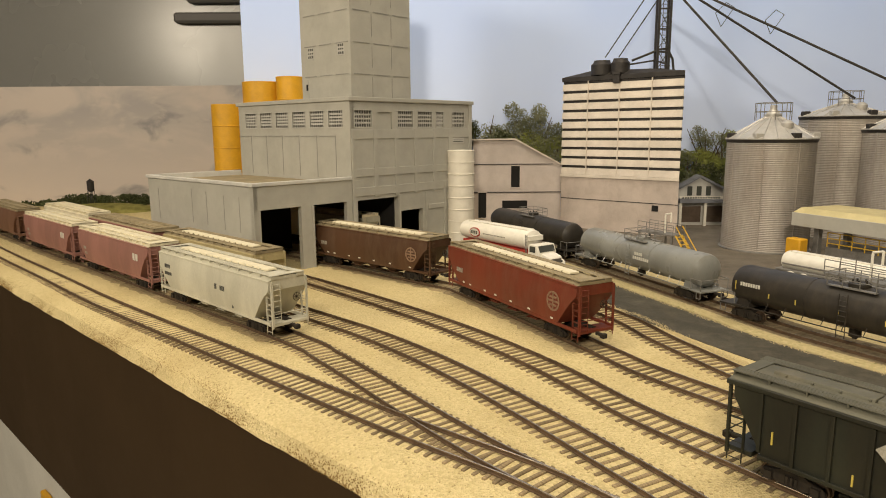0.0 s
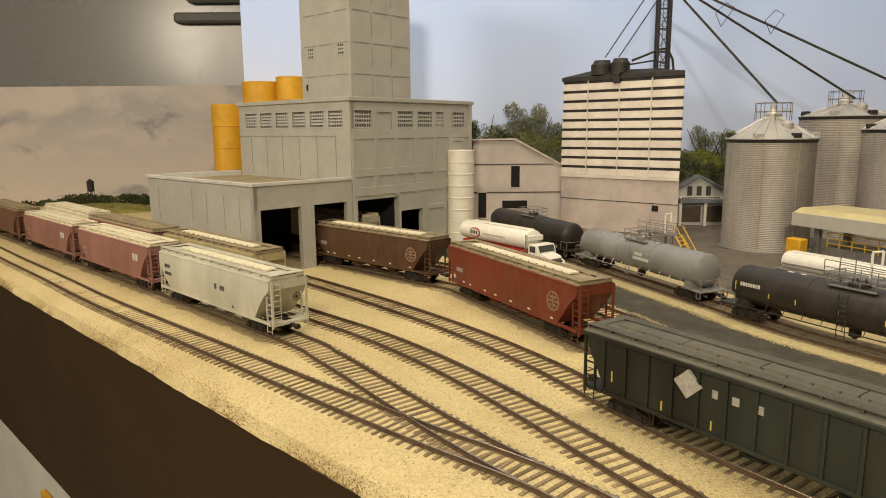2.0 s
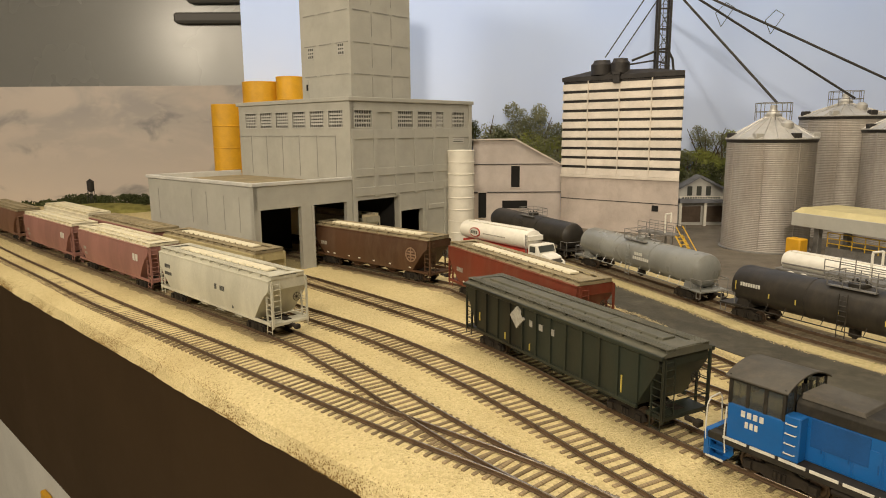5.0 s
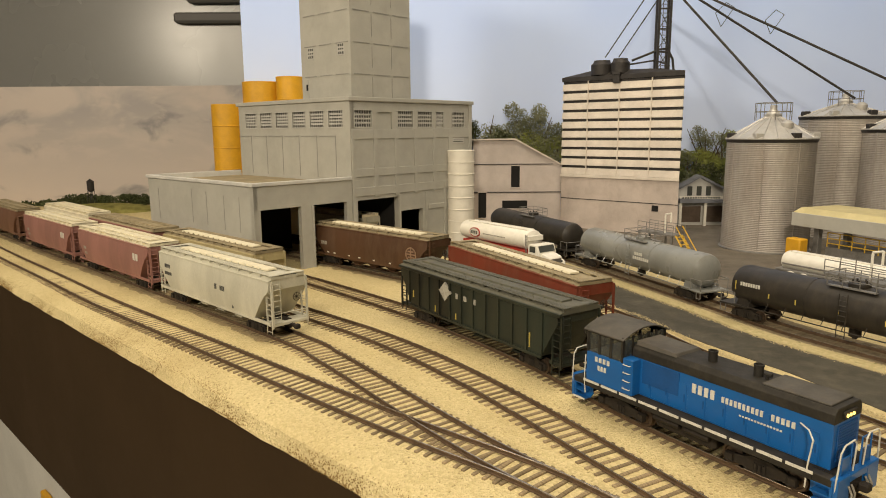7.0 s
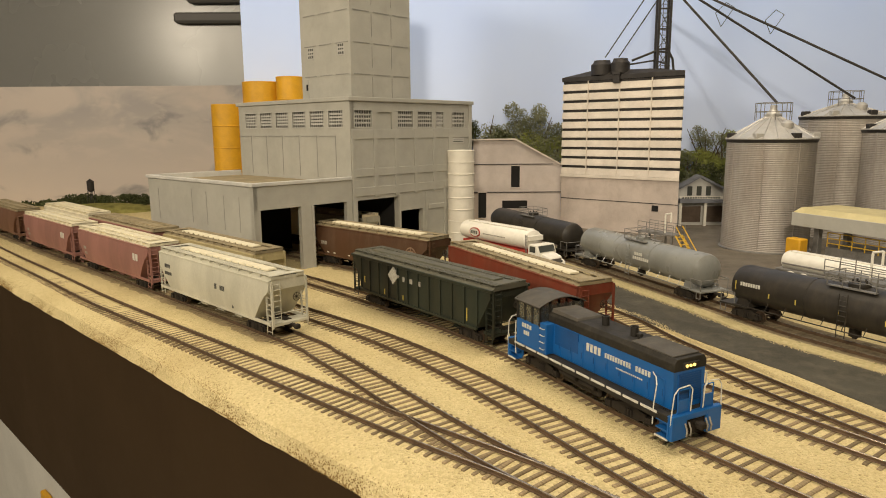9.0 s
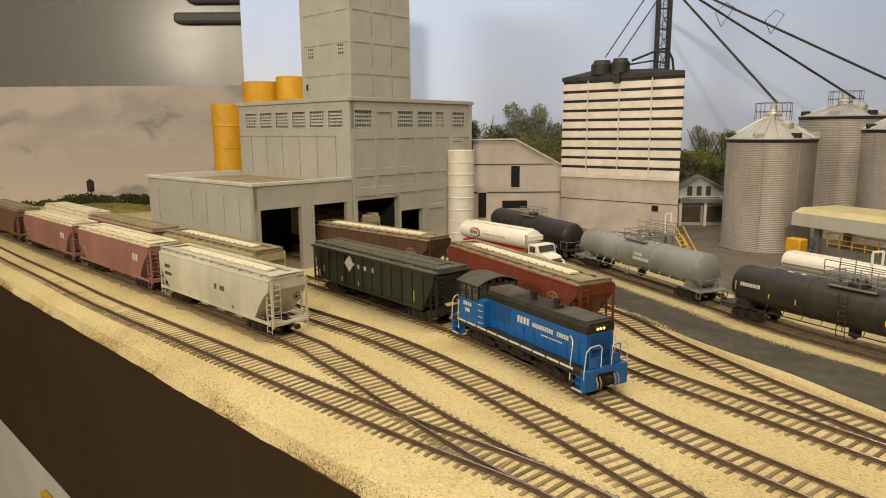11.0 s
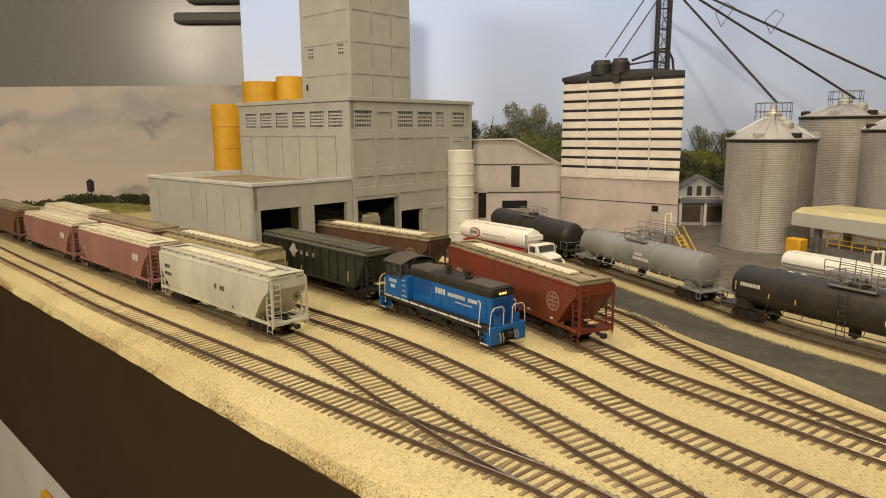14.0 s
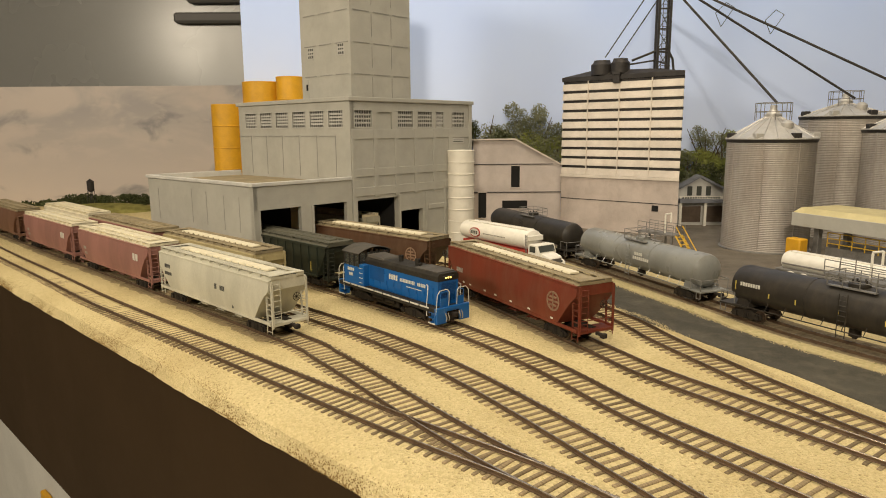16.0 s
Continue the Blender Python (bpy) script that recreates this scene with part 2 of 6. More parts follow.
MARK_YELLOW = mat("yellow_reflector", (0.60, 0.48, 0.10), 0.5, 0, 0.2, 400, 2000, 0)
RED_FRAME = mat("red_frame_paint", (0.40, 0.035, 0.02), 0.5, 0, 0.15, 100, 1200, 0.03)
RUBBER = mat("black_rubber", (0.02, 0.02, 0.02), 0.8, 0, 0.2, 200, 1200, 0.1)
HEADLIGHT = glow("lit_headlight", (1.0, 0.66, 0.16), 2.0)
GLASS = bpy.data.materials.new("window_glass")
GLASS.use_nodes = True
_g = GLASS.node_tree.nodes["Principled BSDF"]
_g.inputs["Base Color"].default_value = (0.06, 0.065, 0.06, 1)
_g.inputs["Roughness"].default_value = 0.08
_g.inputs["Specular IOR Level"].default_value = 0.6


CABGLASS = bpy.data.materials.new("clear_cab_glass")
CABGLASS.use_nodes = True
_c = CABGLASS.node_tree.nodes["Principled BSDF"]
_c.inputs["Base Color"].default_value = (0.38, 0.40, 0.37, 1)
_c.inputs["Roughness"].default_value = 0.06
_c.inputs["Transmission Weight"].default_value = 0.9


# ---- mesh building (local lengths in millimetres) ----
class Geo:
    """Collects faces in millimetres."""

    def __init__(self):
        self.v, self.f = [], []

    def add(self, verts, faces):
        k = len(self.v)
        self.v += [tuple(p) for p in verts]
        self.f += [tuple(i + k for i in q) for q in faces]
        return self

    def box(self, x0, x1, y0, y1, z0, z1, c=0.0):
        """Box between the limits, its edges chamfered by c."""
        if c <= 0:
            v = [(x, y, z) for z in (z0, z1) for y in (y0, y1) for x in (x0, x1)]
            return self.add(v, [(0, 2, 3, 1), (4, 5, 7, 6), (0, 1, 5, 4), (2, 6, 7, 3), (0, 4, 6, 2), (1, 3, 7, 5)])
        bm = bmesh.new()
        bmesh.ops.create_cube(bm, size=1.0)
        for q in bm.verts:
            q.co = Vector(((x0 + x1) / 2 + q.co.x * (x1 - x0), (y0 + y1) / 2 + q.co.y * (y1 - y0), (z0 + z1) / 2 + q.co.z * (z1 - z0)))
        bmesh.ops.bevel(bm, geom=bm.edges[:], offset=c, segments=1, affect="EDGES")
        bm.verts.index_update()
        self.add([q.co[:] for q in bm.verts], [[q.index for q in f.verts] for f in bm.faces])
        bm.free()
        return self

    def rod(self, a, b, r, n=6, r2=None, caps=True):
        """Round bar from a to b."""
        a, b = Vector(a), Vector(b)
        r2 = r if r2 is None else r2
        w = (b - a).normalized()
        p = w.orthogonal().normalized()
        q = w.cross(p)
        vs = []
        for o, rad in ((a, r), (b, r2)):
            for i in range(n):
                t = 2 * math.pi * (i + 0.5) / n
                vs.append(o + (p * math.cos(t) + q * math.sin(t)) * rad)
        fs = [(i, (i + 1) % n, n + (i + 1) % n, n + i) for i in range(n)]
        if caps:
            fs += [tuple(reversed(range(n))), tuple(range(n, 2 * n))]
        return self.add(vs, fs)

    def path(self, pts, r, n=5):
        for a, b in zip(pts, pts[1:]):
            self.rod(a, b, r, n)
        return self

    def lathe(self, prof, n=24, o=(0, 0, 0), axis="z", cap=True):
        """Turned form: prof holds (radius, height) pairs."""
        vs = []
        for rad, h in prof:
            for i in range(n):
                t = 2 * math.pi * i / n
                c, s = rad * math.cos(t), rad * math.sin(t)
                vs.append({"z": (o[0] + c, o[1] + s, o[2] + h), "x": (o[0] + h, o[1] + c, o[2] + s), "y": (o[0] + s, o[1] + h, o[2] + c)}[axis])
        fs = []
        for j in range(len(prof) - 1):
            for i in range(n):
                fs.append((j * n + i, j * n + (i + 1) % n, (j + 1) * n + (i + 1) % n, (j + 1) * n + i))
        if cap:
            fs += [tuple(reversed(range(n))), tuple(range((len(prof) - 1) * n, len(prof) * n))]
        return self.add(vs, fs)

    def loft(self, rings, cap=True):
        n = len(rings[0])
        fs = []
        for j in range(len(rings) - 1):
            for i in range(n):
                fs.append((j * n + i, j * n + (i + 1) % n, (j + 1) * n + (i + 1) % n, (j + 1) * n + i))
        if cap:
            fs += [tuple(reversed(range(n))), tuple(range((len(rings) - 1) * n, len(rings) * n))]
        return self.add([p for ring in rings for p in ring], fs)

    def prism(self, poly, z0, z1):
        """Upright prism over an outline of (x, y)."""
        return self.loft([[(x, y, z0) for x, y in poly], [(x, y, z1) for x, y in poly]])

    def slab_xz(self, poly, y0, y1):
        """Outline in x, z, carried from y0 to y1."""
        return self.loft([[(x, y0, z) for x, z in poly], [(x, y1, z) for x, z in poly]])


MM = [0.001, 0.001, 0.001]  # metres to one drawn millimetre along x, y, z


def to_mesh(name, geo, material, smooth=True):
    me = bpy.data.meshes.new(name)
    me.from_pydata([(x * MM[0], y * MM[1], z * MM[2]) for x, y, z in geo.v], [], geo.f)
    bm = bmesh.new()
    bm.from_mesh(me)
    bmesh.ops.recalc_face_normals(bm, faces=bm.faces[:])
    bm.to_mesh(me)
    bm.free()
    me.materials.append(material)
    if smooth:
        me.polygons.foreach_set("use_smooth", [True] * len(me.polygons))
        me.set_sharp_from_angle(angle=radians(32))
    return me


def part(name, geo, material, parent=None, label="", at=None, bevel=0.0):
    ob = new(name, to_mesh(name, geo, material))
    if parent is not None:
        ob.parent = parent
    if at is not None:
        ob.matrix_basis = at
    if label:
        ob["label"] = label
    if bevel:
        b = ob.modifiers.new("worn_edges", "BEVEL")
        b.width, b.segments, b.limit_method = bevel * 0.001, 2, "ANGLE"
    return ob


def thing(name, at, label, category, group="", kind=""):
    ob = new(name)
    ob.empty_display_size = 0.01
    ob.matrix_basis = at
    return tagged(ob, label, category, group, kind)


def again(name, source, parent, at):
    """Another piece on the mesh of source."""
    ob = new(name, source.data)
    ob.parent = parent
    ob.matrix_basis = at
    return ob


# ---- track plan: centre lines on the layout, metres ----
def spline(ctrl, n=24):
    c = [Vector((x, y, 0)) for x, y in ctrl]
    c = [2 * c[0] - c[1], *c, 2 * c[-1] - c[-2]]
    out = []
    for i in range(1, len(c) - 2):
        p0, p1, p2, p3 = c[i - 1:i + 3]
        for k in range(n):
            t = k / n
            out.append(0.5 * (2 * p1 + (p2 - p0) * t + (2 * p0 - 5 * p1 + 4 * p2 - p3) * t * t + (3 * p1 - p0 - 3 * p2 + p3) * t ** 3))
    return out + [c[-2]]


class Line:
    """A centre line, walked by its length."""

    def __init__(self, ctrl):
        self.p = spline(ctrl)
        self.s = [0.0]
        for a, b in zip(self.p, self.p[1:]):
            self.s.append(self.s[-1] + (b - a).length)
        self.length = self.s[-1]
        self.xs, self.ys = [q.x for q in self.p], [q.y for q in self.p]

    def at(self, s):
        return Vector((float(np.interp(s, self.s, self.xs)), float(np.interp(s, self.s, self.ys)), 0))

    def way(self, s):
        a, b = max(0.0, s - 0.003), min(self.length, s + 0.003)
        return (self.at(b) - self.at(a)).normalized()

    def near(self, x, y):
        q = Vector((x, y, 0))
        return min(self.s, key=lambda s: (self.at(s) - q).length)

    def stand(self, s, half):
        """Pose of a vehicle whose bogies stand half ahead of and behind s; its front looks along the line."""
        a, b = self.at(s - half), self.at(s + half)
        d = b - a
        m = (a + b) / 2
        return pose(m.x, m.y, 0, 0, 0, math.degrees(math.atan2(d.y, d.x)))


LINE_A = Line([(-0.95, 1.22), (-0.569, 0.829), (-0.402, 0.6640), (-0.2906, 0.5535), (-0.1645, 0.4370), (-0.085, 0.3637), (-0.0178, 0.3030), (0.0325, 0.2610), (0.0608, 0.2308), (0.0900, 0.2005)])
LINE_B = Line([(-0.98, 1.305), (-0.54, 0.867), (-0.254, 0.592), (-0.1049, 0.4463), (-0.0756, 0.4104), (-0.0496, 0.3745), (-0.0249, 0.3387), (0.0005, 0.3028), (0.0286, 0.2669), (0.0614, 0.231), (0.11, 0.18)])
LINE_C = Line([(-0.92, 1.31), (-0.50, 0.895), (-0.30, 0.70), (-0.0963, 0.4996), (-0.0522, 0.4551), (-0.0153, 0.4106), (0.0161, 0.3661), (0.0437, 0.3216), (0.0692, 0.2771), (0.0943, 0.2326), (0.13, 0.17)])
LINE_D = Line([(-0.280, 0.772), (-0.1695, 0.6705), (-0.0735, 0.5685), (0.0075, 0.4702), (0.0599, 0.3911), (0.1017, 0.3109), (0.1567, 0.2308), (0.1985, 0.172), (0.249, 0.115), (0.313, 0.06), (0.40, 0.0), (0.58, -0.1)])
LINE_E = Line([(-0.23, 0.82), (-0.1216, 0.7212), (-0.0005, 0.607), (0.0215, 0.578), (0.0975, 0.4285), (0.1218, 0.378), (0.158, 0.3232), (0.1955, 0.2704), (0.25, 0.2)])
LINE_F = Line([(-0.295, 0.962), (-0.19, 0.87), (-0.0751, 0.7717), (0.05, 0.638), (0.1285, 0.509), (0.1515, 0.4354), (0.1775, 0.3618), (0.1929, 0.325), (0.2105, 0.2882), (0.245, 0.225)])
LINE_G = Line([(0.056, 0.935), (0.109, 0.805), (0.160, 0.690), (0.2245, 0.518), (0.245, 0.460), (0.283, 0.392), (0.335, 0.31), (0.40, 0.22)])

GROUND_Z = -0.0030


# ---- ground, road, fascia, backdrops, room ----
def sheet(name, outline, z0, z1, material, label, kind="structure", category="ground"):
    g = Geo().prism([(x * 1000, y * 1000) for x, y in outline], z0 * 1000, z1 * 1000)
    return tagged(part(name, g, material), label, category, kind=kind)


# layout top, uneven, with its front edge along the aisle
EDGE = [(-1.2415, 1.4455), (-0.4250, 0.6464), (-0.3022, 0.5270), (-0.2162, 0.4445), (-0.1040, 0.3345), (-0.0225, 0.2555), (0.2085, 0.0305), (0.4585, -0.2095)]


def lump(x, y):
    """Unevenness of the ground."""
    return noise.noise(Vector((x * 60, y * 60, 0))) * 0.0003 + noise.noise(Vector((x * 14, y * 14, 3))) * 0.0004


def build_ground():
    n_u, n_v = 260, 120
    geo = Geo()
    near = Line(EDGE)
    for i in range(n_u + 1):
        e = near.at(near.length * i / n_u)
        for j in range(n_v + 1):
            t = (j / n_v) ** 1.5
            w = Vector((0.62, 0.78, 0)) * (min(1.9, (1.9 - e.y) / 0.78) * t)
            p = e + w
            if j == 0:
                z = -0.0160
                wave = noise.noise(Vector((i * 0.13, 0, 0))) * 0.0018 + noise.noise(Vector((i * 0.6, 4, 0))) * 0.0012
                p = p - Vector((0.62, 0.78, 0)) * (0.0022 + wave)
            elif j < 8:
                z = GROUND_Z - 0.007 * (1 - j / 8) ** 2 + lump(p.x, p.y)
            else:
                z = GROUND_Z + lump(p.x, p.y) * 0.6
            geo.v.append((p.x * 1000, p.y * 1000, z * 1000))
    for i in range(n_u):
        for j in range(n_v):
            a = i * (n_v + 1) + j
            geo.f.append((a, a + 1, a + n_v + 2, a + n_v + 1))
    ob = part("ground", geo, BALLAST)
    tagged(ob, "sandy tan ballast and scenic ground of the model layout", "ground", kind="structure")


build_ground()



ROAD_NEAR = [(0.245, 0.255), (0.2265, 0.3198), (0.206, 0.376), (0.1778, 0.4327), (0.1549, 0.4826), (0.13, 0.56), (0.085, 0.635), (0.02, 0.72), (-0.02, 0.80)]
ROAD_FAR = [(0.02, 0.86), (0.075, 0.80), (0.14, 0.685), (0.1806, 0.61), (0.2080, 0.52), (0.2211, 0.4885), (0.2617, 0.3749), (0.30, 0.30)]
sheet("road", ROAD_NEAR + ROAD_FAR, -0.006, -0.0026, ASPHALT, "dark grey asphalt road between the tracks", category="road")
sheet("yard_road", [(0.20, 0.70), (0.275, 0.515), (0.315, 0.445), (0.37, 0.36), (0.8, 0.36), (0.8, 1.035), (0.06, 1.035), (0.10, 0.90)], -0.006, -0.0027, YARD, "dark asphalt yard before the grain silos", category="road")


def beside(line, s0, s1, a, b, n=40, rough=0.0):
    """Outline of a strip along a line, from a to b metres to its left."""
    left, right = [], []
    for i in range(n + 1):
        s = s0 + (s1 - s0) * i / n
        p, d = line.at(s), line.way(s)
        q = Vector((-d.y, d.x, 0))
        left.append(p + q * (b + rough * noise.noise(Vector((s * 90, 5, b)))))
        right.append(p + q * (a + rough * noise.noise(Vector((s * 90, 9, a)))))
    return [(v.x, v.y) for v in right + left[::-1]]


for ln, s1 in ((LINE_B, LINE_B.near(-0.115, 0.456)), (LINE_E, LINE_E.near(0.10, 0.425))):
    sheet("track_bed", beside(ln, 0.02, s1, -0.0165, 0.0155, 160, 0.006), -0.006, -0.0026, GRIME, "oily brown ballast between the rails", category="ballast")
sheet("track_bed", beside(LINE_G, 0.0, LINE_G.length, -0.0165, 0.024), -0.006, -0.0024, BED, "grimy brown ballast under the tank cars", category="ballast")
sheet("verge", beside(LINE_G, 0.22, LINE_G.length, -0.0285, -0.0155), -0.006, -0.0020, STRIP, "pale grassy verge beside the road", category="verge")


def upright(name, a, b, z0, z1, thick, material, label, category):
    """Upright board from a to b; thick goes away from the viewer."""
    d = (Vector((*b, 0)) - Vector((*a, 0))).normalized()
    n = Vector((-d.y, d.x, 0)) * thick
    o = [a, b, (b[0] + n.x, b[1] + n.y), (a[0] + n.x, a[1] + n.y)]
    return sheet(name, o, z0, z1, material, label, category=category)


upright("fascia", (-1.2400, 1.4422), (0.4580, -0.2083), -0.2000, -0.0150, 0.003, FASCIA, "dark brown painted fascia board along the layout edge", "fascia")
upright("bench_panel", (-1.20, 1.46), (0.50, -0.185), -1.2, -0.198, 0.02, PANEL, "pale panel below the layout", "panel")
tag = part("yellow_tag", Geo().box(-14, 14, -7, 0, -7, 7, 1.5), YELLOW, at=pose(-0.510, 0.792, -0.322, 0, 0, math.degrees(math.atan2(-1.645, 1.70))))
tagged(tag, "small yellow plastic tag on the pale bench panel", "tag")
upright("backdrop_sky", (-0.2995, 1.04), (1.25, 1.04), -0.006, 0.75, 0.006, SKYBLUE, "backdrop board printed with pale blue sky", "backdrop")
upright("backdrop_clouds", (-1.75, 1.40), (-0.26, 1.40), -0.006, 0.235, 0.006, CLOUDS, "backdrop painted with grey-pink clouds", "backdrop")
upright("room_wall_back", (-3.0, 1.95), (2.2, 1.95), -1.2, 1.5, 0.05, ROOMWALL, "grey room wall behind the layout", "wall")
for x0, x1, za, zb in ((-0.738, -0.45, 0.4385, 0.4665), (-0.70, -0.45, 0.492, 0.53)):
    tagged(part("wall_rail", Geo().box(x0 * 1000, x1 * 1000, 1915, 1950, za * 1000, zb * 1000, 6.0), DARKBAR), "dark grey rail on the room wall", "rail", kind="structure")
upright("room_wall_left", (-3.0, -2.0), (-3.0, 1.95), -1.2, 1.5, 0.05, ROOMWALL, "plain grey room wall", "wall")
upright("room_wall_right", (2.2, 1.95), (2.2, -2.0), -1.2, 1.5, 0.05, ROOMWALL, "plain grey room wall", "wall")
upright("room_wall_front", (2.2, -2.0), (-3.0, -2.0), -1.2, 1.5, 0.05, ROOMWALL, "plain grey room wall", "wall")
sheet("room_floor", [(-3.05, -2.05), (2.25, -2.05), (2.25, 2.0), (-3.05, 2.0)], -1.25, -1.2, ROOMFLOOR, "grey floor of the room", category="floor")
sheet("ceiling", [(-3.05, -2.05), (2.25, -2.05), (2.25, 2.0), (-3.05, 2.0)], 1.5, 1.55, CEILING, "plain white ceiling", category="ceiling")


# ---- tracks ----
def profile_along(line, s0, s1, off, prof, step=0.004):
    """A rail: the outline prof (across, height) in mm carried along the line at off."""
    n = max(2, int((s1 - s0) / step))
    rings = []
    for i in range(n + 1):
        s = s0 + (s1 - s0) * i / n
        p, d = line.at(s) * 1000, line.way(s)
        side = Vector((-d.y, d.x, 0))
        rings.append([p + side * (off + a) + Vector((0, 0, h)) for a, h in prof])
    return Geo().loft(rings)


WEB = [(-0.7, -2.2), (0.7, -2.2), (0.7, -1.9), (0.22, -1.6), (0.22, -0.75), (0.36, -0.6), (0.36, -0.14), (-0.36, -0.14), (-0.36, -0.6), (-0.22, -0.75), (-0.22, -1.6), (-0.7, -1.9)]
HEAD = [(-0.37, -0.22), (0.37, -0.22), (0.27, 0.0), (-0.27, 0.0)]
TIE_BLOCK = Geo().box(-1.0, 1.0, -13.7, 13.9, -1.6, 0.0, 0.3)


def track(line, label, s0=0.0, s1=None, pitch=0.0055, seed=1, tie_end=None, buried=0.0):
    rng = random.Random(seed)
    s1 = line.length if s1 is None else s1
    t = thing("railway_track", pose(0, 0, 0), label, "railway track", "tracks of the yard")
    for off in (-8.75, 8.75):
        r = part("rail", profile_along(line, s0, s1, off, WEB), RAIL, t, "rust-brown rail")
        part("rail_head", profile_along(line, s0, s1, off, HEAD), RAILTOP, r, "worn bright running surface")
    first, s = None, s0 + 0.003
    while s < (tie_end or s1):
        p, d = line.at(s), line.way(s)
        sink = buried * min(1.0, max(0.0, (p.y - 0.42) / 0.10))
        m = pose(p.x, p.y, -0.0022 - sink + rng.uniform(-0.0003, 0.0), 0, 0, math.degrees(math.atan2(d.y, d.x)) + rng.uniform(-2.2, 2.2))
        if first is None:
            first = part("sleeper", TIE_BLOCK, TIE, t, at=m)
        else:
            again("sleeper", first, t, m)
        s += pitch * rng.uniform(0.93, 1.07)
    return t


main = track(LINE_A, "weathered main track along the layout edge", seed=1, tie_end=LINE_A.near(0.0325, 0.2610), buried=0.0006)
main.location.z = -0.00013  # its rails run in just under the heads of the siding's
track(LINE_B, "weathered siding with a turnout onto the main track", seed=2)
track(LINE_C, "weathered yard track with brown wooden sleepers", seed=3)
track(LINE_D, "yard track running into the mill's first door", s1=1.05, seed=4)
track(LINE_E, "yard track running into the mill's second door", seed=5)
track(LINE_F, "yard track beside the asphalt road", seed=6)
track(LINE_G, "track of the tank cars behind the road", seed=7)


# the model cars are a little smaller than scale drawings
CAR = [0.00092, 0.00096, 0.000885]
LOCO_LONG = 0.00094


MM[:] = CAR


# ---- railway cars: x along the car, z up from the rail head, mm ----
def lerp(a, b, t):
    return a + (b - a) * t


FRAME_OUTLINE = [(-14, 4.0), (-12.5, 7.2), (-7, 8.2), (-4, 9.6), (4, 9.6), (7, 8.2), (12.5, 7.2), (14, 4.0), (12.5, 2.8), (8, 3.4), (5, 2.2), (-5, 2.2), (-8, 3.4), (-12.5, 2.8)]


def wheelset(parent, x, r=4.8):
    g = Geo()
    for s in (-1, 1):
        g.lathe([(r * 0.3, s * 7.0), (r * 0.62, s * 7.2), (r * 0.66, s * 7.7), (r * 1.1, s * 7.4), (r * 1.1, s * 7.9), (r, s * 8.1), (r * 0.97, s * 9.9), (r * 0.8, s * 9.9), (r * 0.7, s * 9.2), (r * 0.35, s * 9.3), (r * 0.3, s * 10.2)], 20, axis="y")
    g.rod((0, -11, 0), (0, 11, 0), 0.9, 8)
    keep, MM[:] = MM[:], [0.000885, 0.001, 0.000885]
    ob = part("wheelset", g, WHEEL, parent, "rust-brown wheels on an axle", at=pose(x * keep[0], 0, r * MM[2]))
    MM[:] = keep
    return ob


def bogie(parent, x, base=20.0, r=4.8, stretch=1.0, material=UNDER):
    """Two side frames with springs, a bolster and two wheelsets."""
    t = part("bogie", Geo().box(-3.2, 3.2, -12.5, 12.5, 5.0, 8.6, 0.5), material, parent, "grimy cast-steel bogie", at=pose(x * MM[0], 0, 0))
    for s in (-1, 1):
        g = Geo().slab_xz([(a * base / 20.0 * stretch, h) for a, h in FRAME_OUTLINE], s * 11.0, s * 12.6)
        for a in (-base / 2, base / 2):
            g.box(a - 1.8, a + 1.8, s * 11.4, s * 13.6, r - 1.8, r + 1.8, 0.4)
        for a in (-2, 0, 2):
            g.rod((a, s * 12.9, 3.0), (a, s * 12.9, 7.2), 0.8, 6)
        part("side_frame", g, material, t)
    wheelset(t, -base / 2, r)
    wheelset(t, base / 2, r)
    return t


def coupler(parent, x, s):
    g = Geo().box(min(x, x + s * 7), max(x, x + s * 7), -1.2, 1.2, 8.6, 11.0, 0.3)
    g.box(min(x + s * 6, x + s * 10), max(x + s * 6, x + s * 10), -2.4, 1.8, 8.0, 11.6, 0.6)
    part("coupler", g, UNDER, parent, "rusty knuckle coupler")


def ladder(g, a, b, z0, z1, n, r=0.32):
    """Stiles at a and b (x, y) with n rungs."""
    g.rod((*a, z0), (*a, z1), r, 5).rod((*b, z0), (*b, z1), r, 5)
    for i in range(n):
        z = lerp(z0 + 1.5, z1 - 1.5, i / max(1, n - 1))
        g.rod((*a, z), (*b, z), r * 0.85, 4)


def bar_marks(parent, rows, material, name="lettering", label="blocked-out lettering"):
    """Rows of short plain bars: (x0, x1, y, z0, z1, count)."""
    for x0, x1, y, z0, z1, n in rows:
        w = (x1 - x0) / n
        for i in range(n):
            part(name, Geo().box(x0 + i * w, x0 + (i + 0.62) * w, y - 0.1, y + 0.5, z0, z1), material, parent, label)


